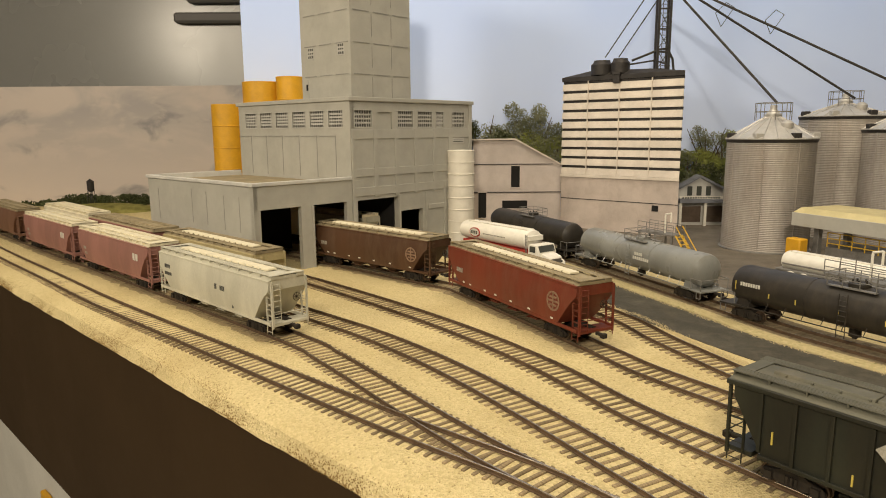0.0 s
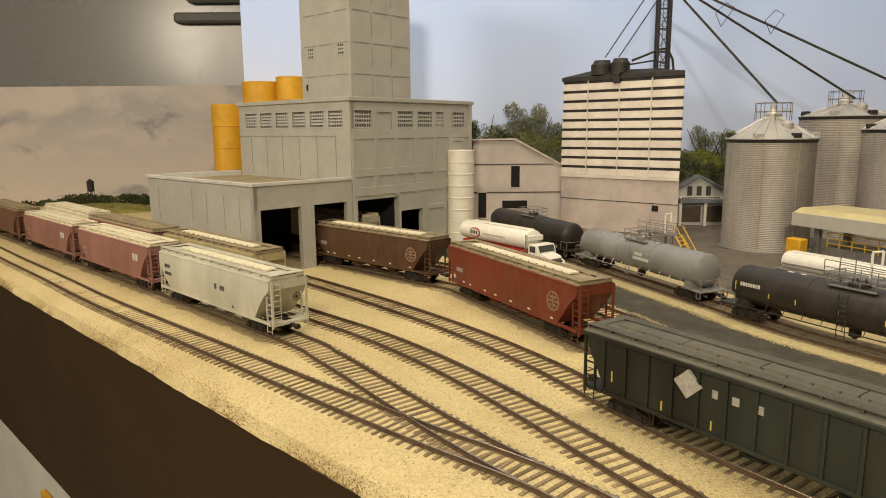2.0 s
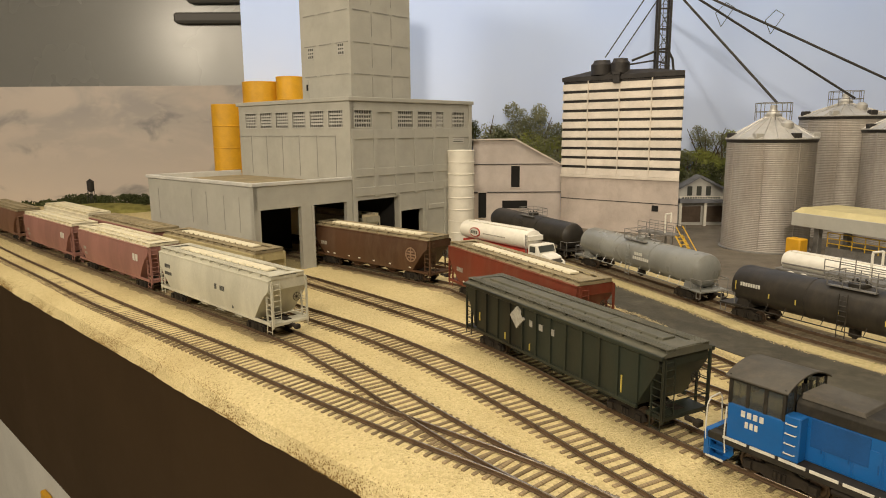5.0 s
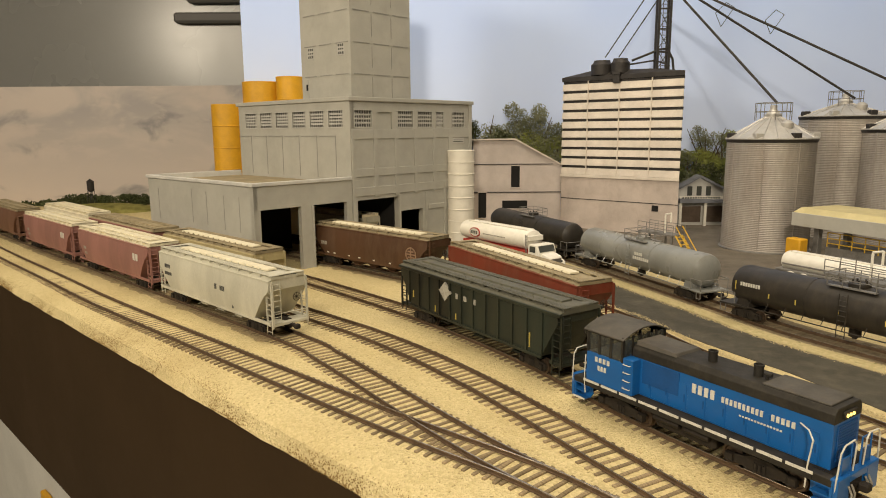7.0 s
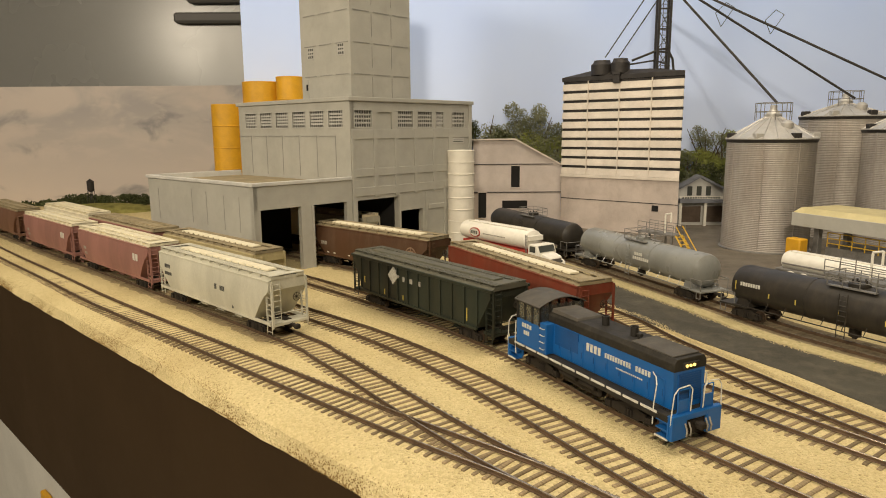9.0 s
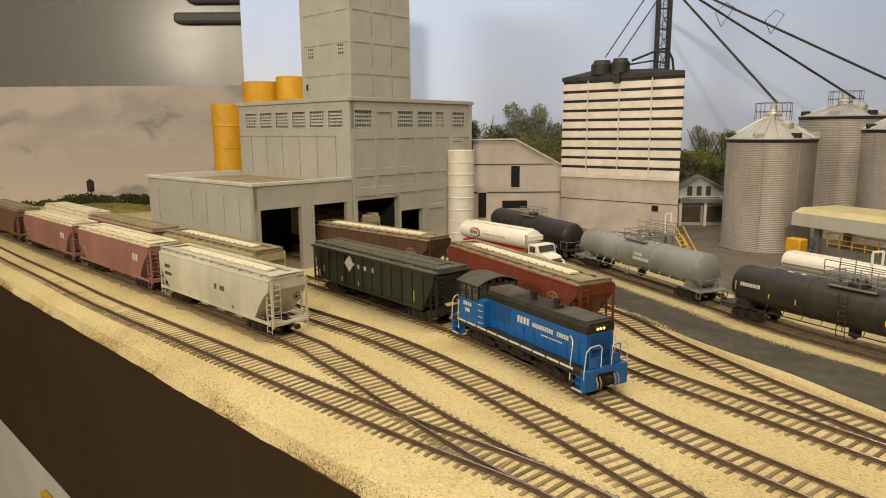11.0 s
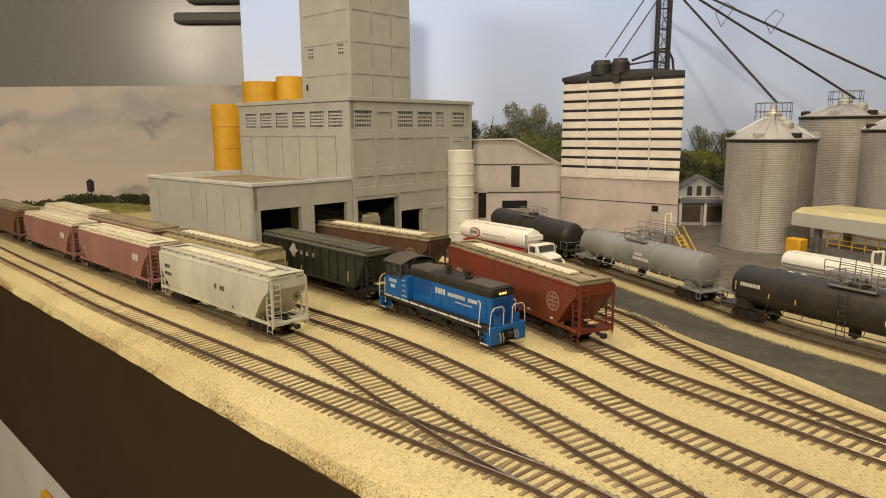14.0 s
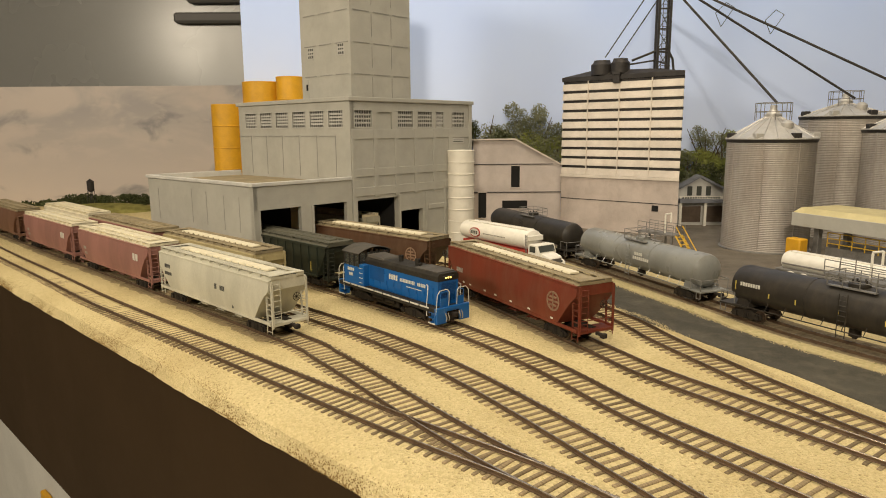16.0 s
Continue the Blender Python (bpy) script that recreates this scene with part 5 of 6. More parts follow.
def build_silo(x, y, r, eave, apex, label):
    t = thing("grain_silo", pose(x, y, -0.004), label, "silo", "grain silos")
    prof = []
    z = 0.0
    while z < eave:
        prof += [(r, z), (r + 0.45, z + 1.05)]
        z += 2.1
    prof.append((r, eave))
    part("wall", Geo().lathe(prof, 64, cap=False), GALV, t)
    part("roof", Geo().lathe([(r + 2.2, eave - 1.0), (r + 2.4, eave), (8, apex), (8, apex + 1), (0.5, apex + 1.2)], 40), GALVROOF, t, "pale conical roof")
    # added dark ring draws the roof overhang's shade on the wall top
    part("eave", Geo().lathe([(r + 0.6, eave - 4.5), (r + 2.0, eave - 1.0), (r + 2.2, eave - 1.0), (r + 0.9, eave - 4.5)], 48, cap=False), BLACKSTEEL, t, "dark ring standing for the shade under the eave")
    for k in range(20):
        a = 2 * math.pi * k / 20
        c, s = math.cos(a), math.sin(a)
        part("roof_rib", Geo().rod(((r + 2) * c, (r + 2) * s, eave + 0.4), (8 * c, 8 * s, apex + 0.4), 0.6, 4), GALVROOF, t)
    part("roof_cap", Geo().lathe([(9, apex - 1), (9, apex + 3), (5, apex + 7), (4, apex + 9), (4, apex + 13), (0.5, apex + 14)], 20), GALVROOF, t)
    part("roof_hatch", Geo().lathe([(6.5, 0), (7, 3), (7, 6), (4, 9), (0.5, 10)], 18, (r * 0.1, -r * 0.52, lerp(eave, apex, 0.45))), GALVROOF, t)
    for k in range(7):
        a = 2 * math.pi * (k + 0.4) / 7
        c, s = math.cos(a) * (r - 3), math.sin(a) * (r - 3)
        part("roof_vent", Geo().box(c - 4.5, c + 4.5, s - 4.5, s + 4.5, eave + 0.5, eave + 6.5, 0.8), BLACKSTEEL if k % 2 else GALVROOF, t, "small roof vent hood")
    for k in range(8):
        a = 2 * math.pi * k / 8 + 0.2
        c, s = math.cos(a) * (r + 0.5), math.sin(a) * (r + 0.5)
        part("wall_seam", Geo().rod((c, s, 2), (c, s, eave - 3), 0.55, 5), GALV, t)
    g = Geo()
    rr = 20
    for k in range(10):
        a, b = 2 * math.pi * k / 10, 2 * math.pi * (k + 1) / 10
        pa, pb = (rr * math.cos(a), rr * math.sin(a)), (rr * math.cos(b), rr * math.sin(b))
        g.rod((*pa, apex - 4), (*pa, apex + 16), 0.45, 5)
        for z in (6, 16):
            g.rod((*pa, apex + z), (*pb, apex + z), 0.45, 5)
    part("guard_rail", g, GREYSTEEL, t, "grey guard rail round the roof top")
    part("base_ring", Geo().lathe([(r + 3, 0), (r + 3, 2.5), (r, 3.2)], 48, cap=False), GREYSTEEL, t)
    return t


build_silo(0.3925, 0.805, 48.5, 133, 158, "corrugated steel grain silo with a conical roof")
build_silo(0.533, 0.90, 52.0, 160, 176, "corrugated steel grain silo behind the others")
build_silo(0.583, 0.825, 60.0, 143, 168, "large corrugated steel grain silo")


def build_shed():
    t = thing("shed", pose(0.046, 1.005, -0.004), "pale mauve gabled shed with dark windows", "building")
    out = [(0, 0), (0, 131), (62, 131), (132, 92), (132, 0)]
    part("wall", Geo().slab_xz(out, 0, 26), SIDING_PALE, t)
    part("roof_edge", Geo().slab_xz([(-2, 130), (62, 130.5), (134, 91), (135, 93), (63, 132.5), (-2, 132)], -3, 28), SIDING, t)
    for a, b, c, d in ((57, 70, 60, 92), (44, 82, 28, 40), (8, 20, 14, 52)):
        w = part("window", Geo().box(a, b, -0.6, 0.6, c, d), DARK, t, "dark window")
        part("frame", Geo().box(a - 1, a, -1.2, 0, c, d).box(b, b + 1, -1.2, 0, c, d).box(a - 1, b + 1, -1.2, 0, d, d + 1).box(a - 1, b + 1, -1.2, 0, c - 1, c), SIDING_PALE, w)
    part("cladding_rail", Geo().box(0, 132, -0.9, 0, 52, 53.2).box(0, 120, -0.9, 0, 94, 95), BLACKSTEEL, t)
    return t


build_shed()


def build_house():
    t = thing("house", pose(0.353, 1.0, -0.004), "small white gabled house with three upper windows", "house")
    part("wall", Geo().slab_xz([(0, 0), (0, 55), (32, 74), (70, 55), (70, 0)], 0, 26), CONCRETE_LIGHT, t)
    part("roof", Geo().slab_xz([(-3, 53), (32, 73), (73, 53), (74, 56), (32, 77), (-4, 56)], -3, 28), HOUSEROOF, t)
    part("porch_roof", Geo().slab_xz([(0, 36), (72, 36), (72, 40), (0, 42)], -12, 0), HOUSEROOF, t)
    part("sign_board", Geo().box(3, 69, -1.6, -0.4, 40.5, 45.0), WHITE_PAINT, t, "long white sign board")
    bar_marks(t, [(7, 65, -1.8, 41.6, 43.8, 15)], MARK_DARK)
    for x in (18, 32, 46):
        part("window", Geo().box(x - 3.6, x + 3.6, -0.8, 0.4, 46, 60), GLASS, t, "dark upper window")
    for a, b in ((4, 36), (42, 70)):
        part("garage_door", Geo().box(a, b, -0.8, 0.4, 6, 30), BAYDOOR, t, "brown roller door")
    for x in (2, 39, 70):
        part("porch_post", Geo().box(x - 2, x + 2, -11, -8, 0, 37), WHITE_PAINT, t)
    return t


build_house()


def build_canopy():
    a, b = Vector((0.376, 0.712, 0)), Vector((0.484, 0.43, 0))
    d = b - a
    t = thing("loading_canopy", pose(a.x, a.y, -0.004, 0, 0, math.degrees(math.atan2(d.y, d.x))), "open loading canopy with a pale yellow roof", "canopy")
    L = d.length * 1000
    part("roof", Geo().loft([[(0, 0, 55.5), (L, 0, 55.5), (L, 70, 55.5), (0, 70, 55.5)], [(4, 8, 61), (L, 8, 61), (L, 62, 61), (4, 62, 61)]]), CANOPY, t, "pale yellow roof")
    part("fascia_panel", Geo().box(0, L, -0.5, 1.5, 42, 56, 0.3).box(-0.5, 1.5, 0, 70, 42, 56, 0.3), CONCRETE, t)
    for x in (22, 110, 200):
        for y in (14, 58):
            part("post", Geo().box(x - 3, x + 3, y - 3, y + 3, 0, 55, 0.3), GREYSTEEL, t)
    part("platform", Geo().box(30, L, 16, 60, 0, 22, 0.5), GREYSTEEL, t)
    g = Geo()
    for x in range(32, int(L), 14):
        g.rod((x, 16, 22), (x, 16, 37), 0.6, 5)
    for z in (26, 31, 37):
        g.rod((32, 16, z), (L, 16, z), 0.6, 5)
    part("guard_rail", g, SAFETY, t, "yellow guard rail")
    part("pump_cabinet", Geo().box(10, 28, -18, -6, 0, 31, 1.0), YELLOW, t, "bright yellow cabinet", bevel=0.4)
    return t


build_canopy()


MM[:] = CAR


def wheel_pair(t, x, r=5.5):
    for s in (-1, 1):
        w = part("tyre", Geo().lathe([(r * 0.55, s * 8), (r * 0.95, s * 8), (r, s * 8.6), (r, s * 13.2), (r * 0.95, s * 13.8), (r * 0.55, s * 13.8)], 20, (x, 0, r), "y"), RUBBER, t)
        part("rim", Geo().lathe([(r * 0.55, s * 13.0), (r * 0.5, s * 13.4), (r * 0.2, s * 13.9)], 14, (x, 0, r), "y"), WHITE_PAINT, w)


def oval_tank(g, x0, x1, w, z0, z1, n=28, dish=3.0):
    rings = []
    zc, h = (z0 + z1) / 2, (z1 - z0) / 2
    for x, k in ((x0 - dish, 0.1), (x0 - dish * 0.7, 0.6), (x0, 0.95), (x0 + 1, 1.0), (x1 - 1, 1.0), (x1, 0.95), (x1 + dish * 0.7, 0.6), (x1 + dish, 0.1)):
        rings.append([(x, w * k * math.cos(2 * math.pi * i / n), zc + h * k * math.sin(2 * math.pi * i / n)) for i in range(n)])
    g.loft(rings)


def build_feed_truck():
    a, b = Vector((0.022, 0.800, 0)), Vector((0.114, 0.672, 0))
    d = b - a
    t = thing("tank_truck", pose(b.x, b.y, -0.0026, 0, 0, math.degrees(math.atan2(d.y, d.x))), "white bulk feed truck with a red frame on the road", "truck")
    g = Geo()
    oval_tank(g, -156, -34, 13.6, 20, 44)
    part("tank", g, WHITE_PAINT, t)
    g = Geo()
    for k in range(6):
        g.lathe([(4.2, 0), (4.2, 1.6), (3.4, 2.4), (0.4, 2.5)], 16, (-140 + k * 19, 0, 42.2))
    g.box(-148, -38, -5.4, -4.6, 42.0, 44.6).box(-148, -38, 4.6, 5.4, 42.0, 44.6)
    part("fill_hatches", g, WHITE_PAINT, t)
    part("frame", Geo().box(-150, -6, -6, 6, 8, 13, 0.4).box(-150, -32, -12.6, 12.6, 13, 20.5, 0.6), RED_FRAME, t, "red frame")
    cab = part("cab", Geo().slab_xz([(-28, 6), (-28, 27.5), (-25.5, 29.5), (-14, 29.5), (-10.5, 21), (-9, 6)], -13.2, 13.2), WHITE_PAINT, t, bevel=0.7)
    part("hood", Geo().slab_xz([(-10, 7), (-10, 20.5), (1.0, 17.5), (3.0, 15.5), (3.0, 7)], -9.5, 9.5), WHITE_PAINT, t, bevel=0.9)
    part("windscreen", Geo().add([(-13.4, -11.2, 28.4), (-13.4, 11.2, 28.4), (-10.3, 11.2, 21.4), (-10.3, -11.2, 21.4), (-14.4, -11.2, 28.4), (-14.4, 11.2, 28.4), (-11.3, 11.2, 21.4), (-11.3, -11.2, 21.4)],
                                 [(0, 1, 2, 3), (7, 6, 5, 4), (0, 4, 5, 1), (1, 5, 6, 2), (2, 6, 7, 3), (3, 7, 4, 0)]), GLASS, cab)
    for s in (-1, 1):
        part("side_window", Geo().box(-25, -16, s * 13.2 - 0.3, s * 13.2 + 0.3, 20.5, 27.5), GLASS, cab)
        part("fender", Geo().lathe([(6.6, s * 8.5), (6.8, s * 9), (6.8, s * 13), (6.4, s * 13.4)], 20, (-2, 0, 6.5), "y"), WHITE_PAINT, t)
    part("grille", Geo().box(2.8, 3.6, -7, 7, 8, 15, 0.2), GREYSTEEL, t)
    part("bumper", Geo().box(3.0, 5.0, -13, 13, 4.5, 8, 0.4), WHITE_PAINT, t)
    for s in (-1, 1):
        part("headlamp", Geo().box(2.9, 3.9, s * 8.2 - 1.2, s * 8.2 + 1.2, 10, 12.4, 0.3), GLASS, t)
    part("hose_reel", Geo().box(-35, -29, -11, 11, 32, 38, 0.5), WHITE_PAINT, t)
    g = Geo()
    ladder(g, (-32, -13.4), (-29.5, -13.4), 12, 40, 8, 0.4)
    part("ladder", g, GREYSTEEL, t)
    for rx, rz, deep, paint, txt in ((10.0, 6.0, 0.9, RED_FRAME, "red rim of an oval sign"), (8.8, 4.9, 1.2, MARK, "plain white oval sign")):
        ring = [(-124 + rx * math.cos(2 * math.pi * k / 28), 32 + rz * math.sin(2 * math.pi * k / 28)) for k in range(28)]
        part("oval_sign", Geo().slab_xz(ring, -13.4 - deep, -12.6), paint, t, txt)
    bar_marks(t, [(-131, -117, -14.8, 30.0, 34.0, 4)], MARK_DARK)
    bar_marks(t, [(-108, -66, -13.75, 31.2, 32.6, 16)], MARK_DIM)
    for x in (-136, -122, -2):
        wheel_pair(t, x)
    return t


build_feed_truck()


def build_trailer():
    a, b = Vector((0.329, 0.630, 0)), Vector((0.409, 0.475, 0))
    d = b - a
    t = thing("tank_trailer", pose(a.x, a.y, -0.0027, 0, 0, math.degrees(math.atan2(d.y, d.x))), "white tank trailer under the loading canopy", "trailer")
    L = d.length * 1000
    g = Geo()
    oval_tank(g, 4, L, 11.0, 12, 32)
    part("tank", g, WHITE_PAINT, t)
    part("frame", Geo().box(0, L, -12, 12, 9, 13, 0.5).box(0, 60, -13.6, 13.6, 12, 14.2, 0.4), GREYSTEEL, t)
    for z in (13.5, 19.0):
        part("side_rail", Geo().box(6, L - 2, -11.9 + abs(z - 19) * 0.25, -10.6 + abs(z - 19) * 0.25, z, z + 1.6, 0.2), GREYSTEEL, t, "grey side rail")
    part("walkway", Geo().box(8, L - 4, -3.5, 3.5, 31.4, 32.6, 0.3), WHITE_PAINT, t)
    for x in (18, 32):
        for s in (-1, 1):
            part("mudguard", Geo().lathe([(6.9, s * 8), (7.2, s * 8.5), (7.2, s * 14), (6.8, s * 14.4)], 20, (x, 0, 6), "y"), WHITE_PAINT, t)
        wheel_pair(t, x)
    return t


build_trailer()


MM[:] = [0.001, 0.001, 0.001]


def build_loading_rack(at, label, stairs):
    t = thing("loading_rack", at, label, "platform", "unloading platforms beside the tank cars")
    part("deck", Geo().box(-26, 26, -9, 9, 30, 31.5), GREYSTEEL, t)
    for x in (-24, 0, 24):
        for y in (-8, 8):
            part("post", Geo().box(x - 0.8, x + 0.8, y - 0.8, y + 0.8, 0, 31), GREYSTEEL, t)
    g = Geo()
    for s in (-1, 1):
        for x in (-26, -13, 0, 13, 26):
            g.rod((x, s * 9, 31), (x, s * 9, 42), 0.4, 5)
        for z in (36.5, 42):
            g.rod((-26, s * 9, z), (26, s * 9, z), 0.4, 5)
    part("guard_rail", g, GREYSTEEL, t)
    g = Geo().path([(6, 0, 31), (6, 0, 52), (14, 0, 54), (14, 0, 44)], 1.0, 8)
    part("loading_arm", g, WHITE_PAINT, t, "white loading arm")
    part("pump", Geo().rod((-18, -4, 3), (-6, -4, 3), 3, 12).box(-20, -2, -8, 0, 0, 2), GREYSTEEL, t)
    if not stairs:
        return t
    g = Geo()
    for y in (-5, 5):
        g.rod((26, y, 31), (52, y, 0), 0.9, 5).rod((26, y, 41), (52, y, 10), 0.6, 5)
    for k in range(8):
        q = k / 8
        g.box(27 + 25 * q, 29.5 + 25 * q, -5, 5, 30 * (1 - q) - 0.4, 30 * (1 - q) + 0.2)
    part("stair", g, SAFETY, t, "yellow stair")
    return t


build_loading_rack(pose(0.243, 0.735, -0.004, 0, 0, -62), "grey steel unloading platform with a yellow stair", True)
build_loading_rack(pose(0.3215, 0.4985, -0.004, 0, 0, -68), "grey steel unloading platform with a white loading arm", False)


# ---- trees, hedge, mound and water tower ----
def leaf_crown(rng, blobs, n, size):
    """Many small bent leaf clumps scattered through overlapping blobs."""
    g = Geo()
    for _ in range(n):
        bx, by, bz, rx, ry, rz = rng.choice(blobs)
        while True:
            p = Vector((rng.uniform(-1, 1), rng.uniform(-1, 1), rng.uniform(-1, 1)))
            if 0.35 < p.length < 1.0:
                break
        c = Vector((bx + p.x * rx, by + p.y * ry, bz + p.z * rz))
        u = Vector((rng.gauss(0, 1), rng.gauss(0, 1), rng.gauss(0, 1))).normalized()
        w = u.orthogonal().normalized() * size * rng.uniform(0.5, 1.3)
        u = u * size * rng.uniform(0.5, 1.3)
        k = w.cross(u).normalized() * size * 0.35
        g.add([c - u, c - w * 0.6 + k, c + u, c + w * 0.6 + k], [(0, 1, 2), (0, 2, 3)])
    return g


def build_tree(x, y, h, w, label, leaf, seed, n=1500, size=2.4, base=0.3):
    rng = random.Random(seed)
    t = thing("tree", pose(x, y, -0.004), label, "tree", "trees behind the sheds")
    g = Geo().rod((0, 0, 0), (2, 0, h * 0.55), 3.2, 8, 1.8)
    for k in range(6):
        a = rng.uniform(0, 6.28)
        g.rod((1, 0, h * rng.uniform(0.35, 0.55)), (math.cos(a) * w * 0.35, math.sin(a) * 6, h * rng.uniform(0.65, 0.9)), 1.4, 6, 0.5)
    part("trunk", g, BARK, t)
    blobs = [(q * w, rng.uniform(-4, 4), h * rng.uniform(base, 0.93 - 0.45 * abs(q)), w * rng.uniform(0.13, 0.26), 9, h * rng.uniform(0.06, 0.12)) for q in [rng.uniform(-0.55, 0.55) for _ in range(22)]]
    part("crown", leaf_crown(rng, blobs, int(n * 6.0), size * 0.85), leaf, t)
    return t


for i, (x, h, w, leaf, txt, n, size) in enumerate([
        (0.062, 186, 80, LEAF_DARK, "dark green leafy tree behind the shed", 1500, 2.4), (0.100, 190, 88, LEAF_GREY, "grey-green tree behind the shed", 1300, 2.2),
        (0.140, 186, 90, LEAF_GREY, "grey-green tree behind the shed", 1500, 2.2), (0.157, 160, 80, LEAF, "fresh green tree behind the shed", 1800, 2.4), (0.118, 158, 80, LEAF, "fresh green tree behind the shed", 1500, 2.4),
        (0.375, 128, 70, LEAF, "green tree behind the house", 1800, 2.4), (0.400, 165, 90, LEAF_GREY, "thin grey-green tree behind the silo", 1500, 2.0), (0.430, 150, 70, LEAF, "green tree behind the silo", 1500, 2.4),
        (0.360, 105, 60, LEAF_DARK, "dark tree behind the house", 1500, 2.4), (0.420, 110, 80, LEAF_DARK, "dark tree behind the house", 1500, 2.4)]):
    build_tree(x, 1.022, h * 1.02, w, txt, leaf, 30 + i, n, size, 0.25)

rng = random.Random(5)
blobs = [(lerp(-840, -520, k / 22) + rng.uniform(-12, 12), 1340 + rng.uniform(-6, 6), rng.uniform(-2, 6) + 16 * min(1.0, k / 10) - 8, 20, 10, 7 + rng.uniform(0, 6)) for k in range(23)]
tagged(part("hedge", leaf_crown(rng, blobs, 7000, 2.6), LEAF_DARK), "dark green line of bushes before the clouds", "hedge", kind="stuff")
g = Geo()
rings = []
for k in range(13):
    a = math.pi * k / 12
    rings.append([(-640 + 105 * math.cos(2 * math.pi * i / 28) * math.sin(a / 2 + 0.02), 1250 + 60 * math.sin(2 * math.pi * i / 28) * math.sin(a / 2 + 0.02), -5 + 15 * math.cos(a / 2)) for i in range(28)])
g.loft(rings)
tagged(part("grass_mound", g, GRASS), "low yellow-green grassy mound beside the mill", "mound", kind="structure")


def build_water_tower():
    t = thing("water_tower", pose(-0.6935, 1.315, 0.002), "dark little water tower on legs", "water tower")
    part("tank", Geo().lathe([(1, 10), (5.5, 12), (6.6, 15), (6.6, 30), (7.3, 31), (0.8, 36)], 20, (0, 0, 14)), BLACKSTEEL, t)
    for k in range(4):
        a = math.pi / 4 + k * math.pi / 2
        part("leg", Geo().rod((8.5 * math.cos(a), 8.5 * math.sin(a), -14), (6 * math.cos(a), 6 * math.sin(a), 27), 0.6, 6), BLACKSTEEL, t)
    part("standpipe", Geo().rod((0, 0, -14), (0, 0, 27), 0.6, 6), BLACKSTEEL, t)
    return t


build_water_tower()


# ---- loose ballast: small stones over the near ground ----
def add_stone(g, rng, p, z, r):
    a = rng.uniform(0, 6.28)
    cx, cy, cz = p.x * 1000, p.y * 1000, z * 1000
    vs = [(cx + rng.uniform(-0.3, 0.3) * r, cy + rng.uniform(-0.3, 0.3) * r, cz + r * rng.uniform(0.5, 0.9))]
    for k in range(4):
        b = a + k * 1.571 + rng.uniform(-0.4, 0.4)
        vs.append((cx + r * math.cos(b), cy + r * math.sin(b), cz - 0.4))
    g.add(vs, [(0, 1, 2), (0, 2, 3), (0, 3, 4), (0, 4, 1), (1, 4, 3, 2)])


def stone_heap(name, g, material, label, category):
    me = bpy.data.meshes.new(name)
    me.from_pydata([(x * 0.001, y * 0.001, z * 0.001) for x, y, z in g.v], [], g.f)
    me.materials.append(material)
    tagged(new(name, me), label, category, kind="stuff")


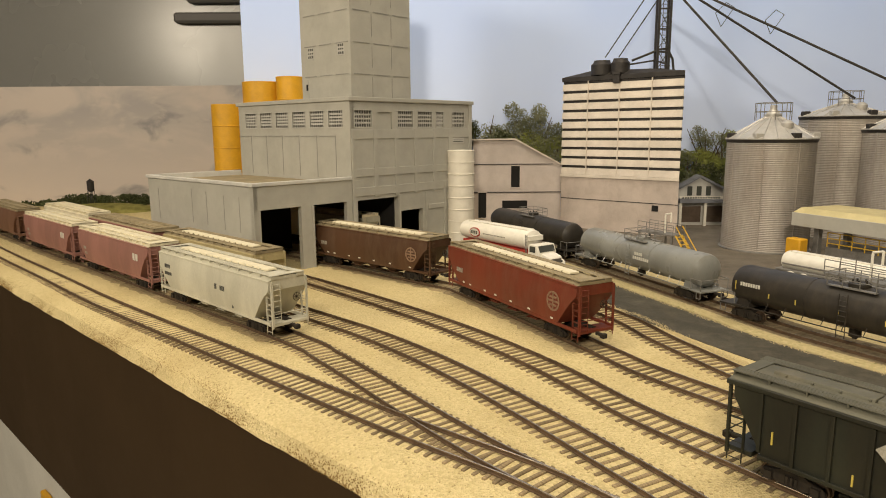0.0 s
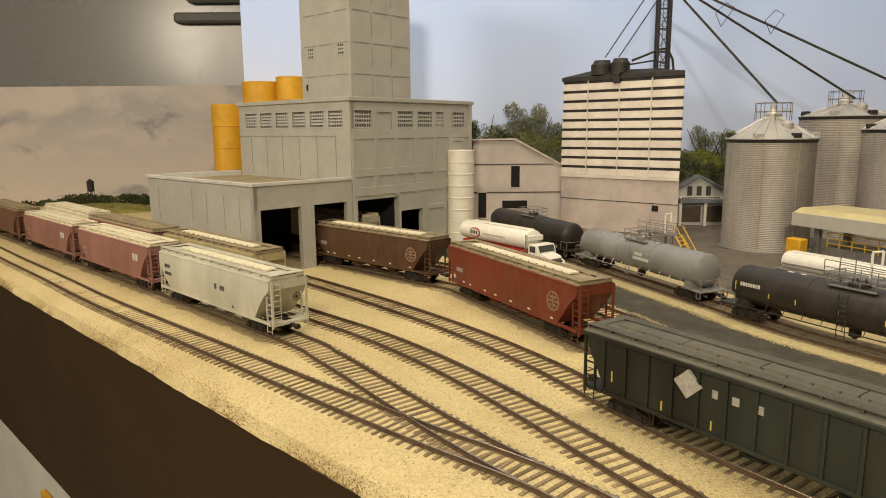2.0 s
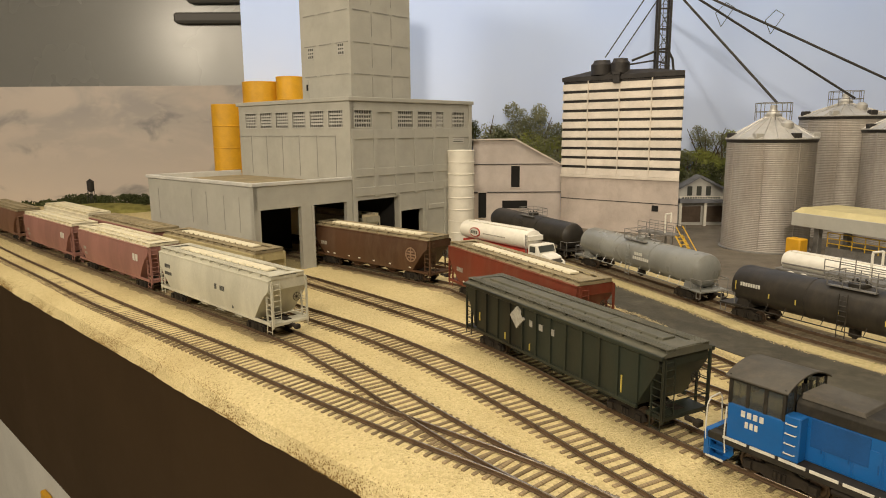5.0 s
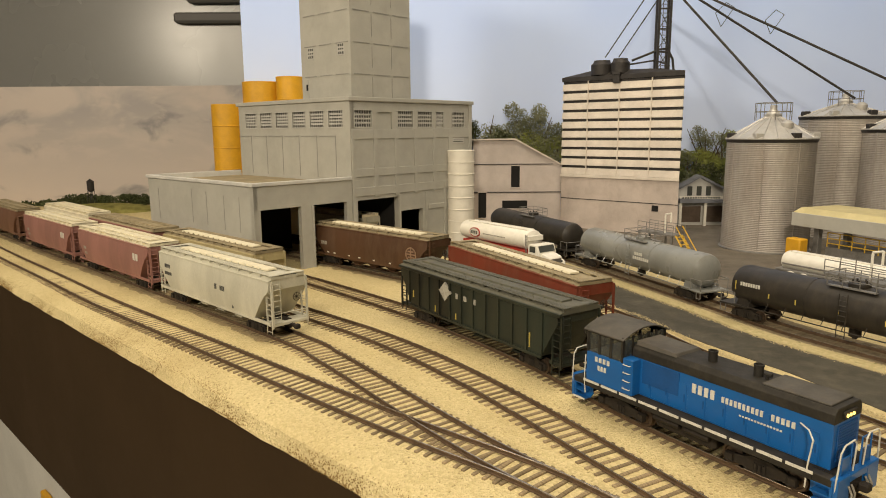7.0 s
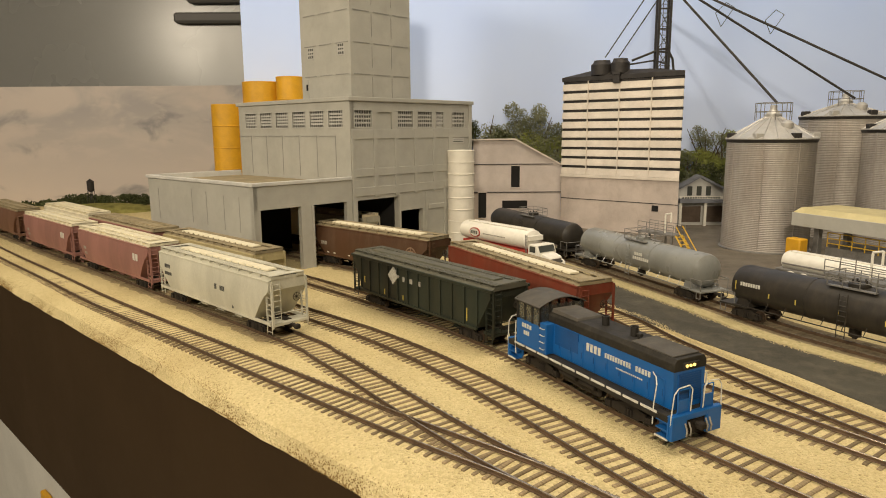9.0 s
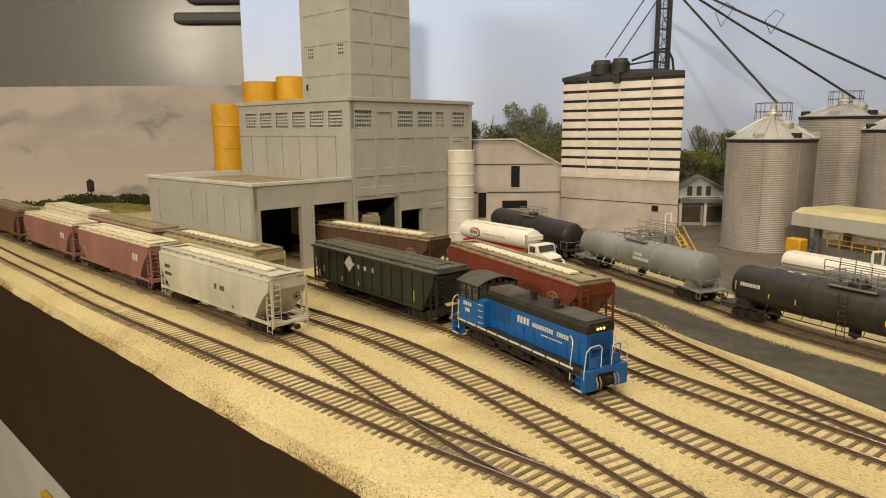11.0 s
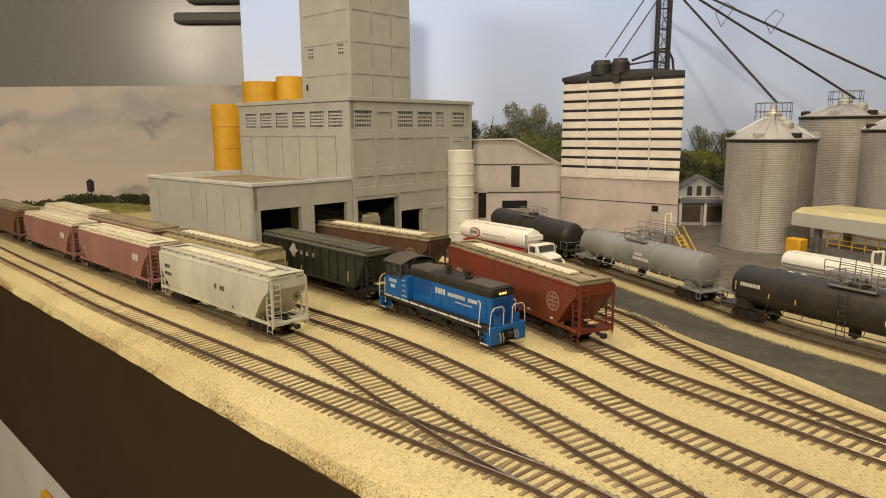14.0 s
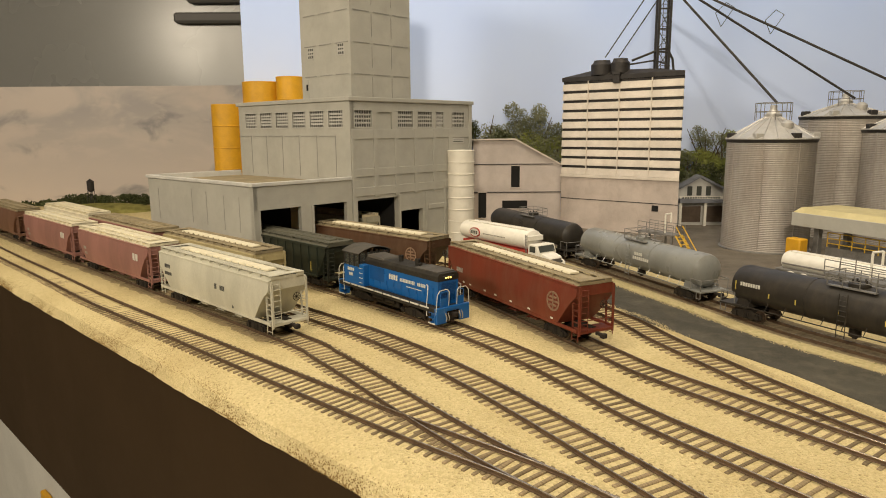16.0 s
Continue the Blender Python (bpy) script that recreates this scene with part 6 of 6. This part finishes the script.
def build_stones():
    rng = random.Random(11)
    g = Geo()
    near = Line(EDGE)
    for _ in range(46000):
        s = near.length * rng.uniform(0.30, 0.80)
        e = near.at(s)
        d = 0.004 + 0.36 * rng.random() ** 1.3
        p = e + Vector((0.62, 0.78, 0)) * d
        if p.y > 0.72 or p.y < 0.15 or (p.x > 0.16 and p.y > 0.33 and p.x - 0.16 > (0.47 - p.y) * 0.42):
            continue
        r = rng.uniform(0.2, 0.5) * (1.7 if rng.random() < 0.03 else 1.0)
        drop = 0.007 * max(0.0, 1 - (d / 0.0327) ** 0.667) ** 2
        add_stone(g, rng, p, GROUND_Z - drop + lump(p.x, p.y) * 0.6 - 0.0001, r)
    stone_heap("loose_ballast", g, STONE, "scattered tan ballast stones", "ballast")

    # brown earth grains, thick in patches along the layout edge
    g = Geo()
    for _ in range(90000):
        s = near.length * rng.uniform(0.28, 0.80)
        d = -0.0020 + 0.032 * rng.random() ** 1.3
        patch = noise.noise(Vector((s * 12, d * 30, 7))) + 0.5 * noise.noise(Vector((s * 45, d * 60, 1)))
        if rng.random() > 0.50 + patch * 1.5 - max(0.0, d) * 34:
            continue
        p = near.at(s) + Vector((0.62, 0.78, 0)) * d
        if d < 0.00144:
            z = lerp(-0.0160, GROUND_Z - 0.0054, (d + 0.0022) / 0.00364)
        else:
            z = GROUND_Z - 0.007 * max(0.0, 1 - (d / 0.0327) ** 0.667) ** 2
        add_stone(g, rng, p, z + lump(p.x, p.y), rng.uniform(0.2, 0.5))
    stone_heap("earth_grains", g, EARTH, "brown earth along the layout edge", "earth")

    # pale grit creeping over the road's edges
    g = Geo()
    for line, off, s0 in ((LINE_F, 0.0185, 0.40), (LINE_G, -0.0285, 0.28), (LINE_G, -0.0160, 0.28)):
        for _ in range(5200):
            s = rng.uniform(s0, line.length)
            q, d = line.at(s), line.way(s)
            w = off + rng.gauss(0, 0.0016) + 0.0022 * noise.noise(Vector((s * 40, off * 100, 0)))
            add_stone(g, rng, q + Vector((-d.y, d.x, 0)) * w, -0.0024, rng.uniform(0.2, 0.55))
    stone_heap("road_grit", g, STONE, "pale grit along the road's edges", "grit")


build_stones()


# ---- the train's run ----
LETTER = [(0.0, 0.9625), (1.0, 0.9220), (2.0, 0.8815), (3.0, 0.8410), (4.0, 0.8005), (5.25, 0.7490), (6.5, 0.6980), (7.5, 0.6615), (8.5, 0.6290), (9.0, 0.6130), (10.25, 0.5735), (11.5, 0.5335), (12.5, 0.5030), (13.5, 0.4720), (14.5, 0.4420), (16.0, 0.3965)]
LOCO_BACK, HOPPER_BACK = 0.0480, 0.1735


def run_at(t):
    """Where the loco's middle stands on its line, smoothed."""
    ts, ss = [a for a, _ in LETTER], [b for _, b in LETTER]
    w = [-0.4, -0.2, 0.0, 0.2, 0.4]
    lo = lambda q: ss[0] + (q - ts[0]) * (ss[1] - ss[0]) / (ts[1] - ts[0]) if q < 0 else (ss[-1] + (q - 16.0) * (ss[-1] - ss[-2]) / 1.5 if q > 16 else float(np.interp(q, ts, ss)))
    return sum(lo(t + k) for k in w) / len(w) - LOCO_BACK


def motions():
    times = [k / 6 for k in range(97)]
    for body, trucks, back, half, r, _ in ((LOCO, LOCO_TRUCKS, 0.0, 38 * LOCO_LONG, 5.6 * CAR[2], 0), (HOPPER, HOPPER_TRUCKS, HOPPER_BACK, 66 * CAR[0], 4.8 * CAR[2], 0)):
        walk(body, [(t, LINE_D.stand(run_at(t) - back, half)) for t in times])
        for truck, x in zip(trucks, (-half, half)):
            rows = []
            for t in times:
                s = run_at(t) - back
                m, d = LINE_D.stand(s, half).inverted(), LINE_D.way(s + x)
                d = m.to_3x3() @ d
                rows.append((t, pose(x, 0, 0, 0, 0, math.degrees(math.atan2(d.y, d.x)))))
            walk(truck, rows)
            for ws in [c for c in truck.children if c.name.startswith("wheelset")]:
                wx = ws.matrix_basis.translation.x
                walk(ws, [(t, Matrix.Translation((wx, 0, r)) @ Matrix.Rotation((run_at(t) - run_at(0.0)) / r, 4, "Y")) for t in times])


motions()
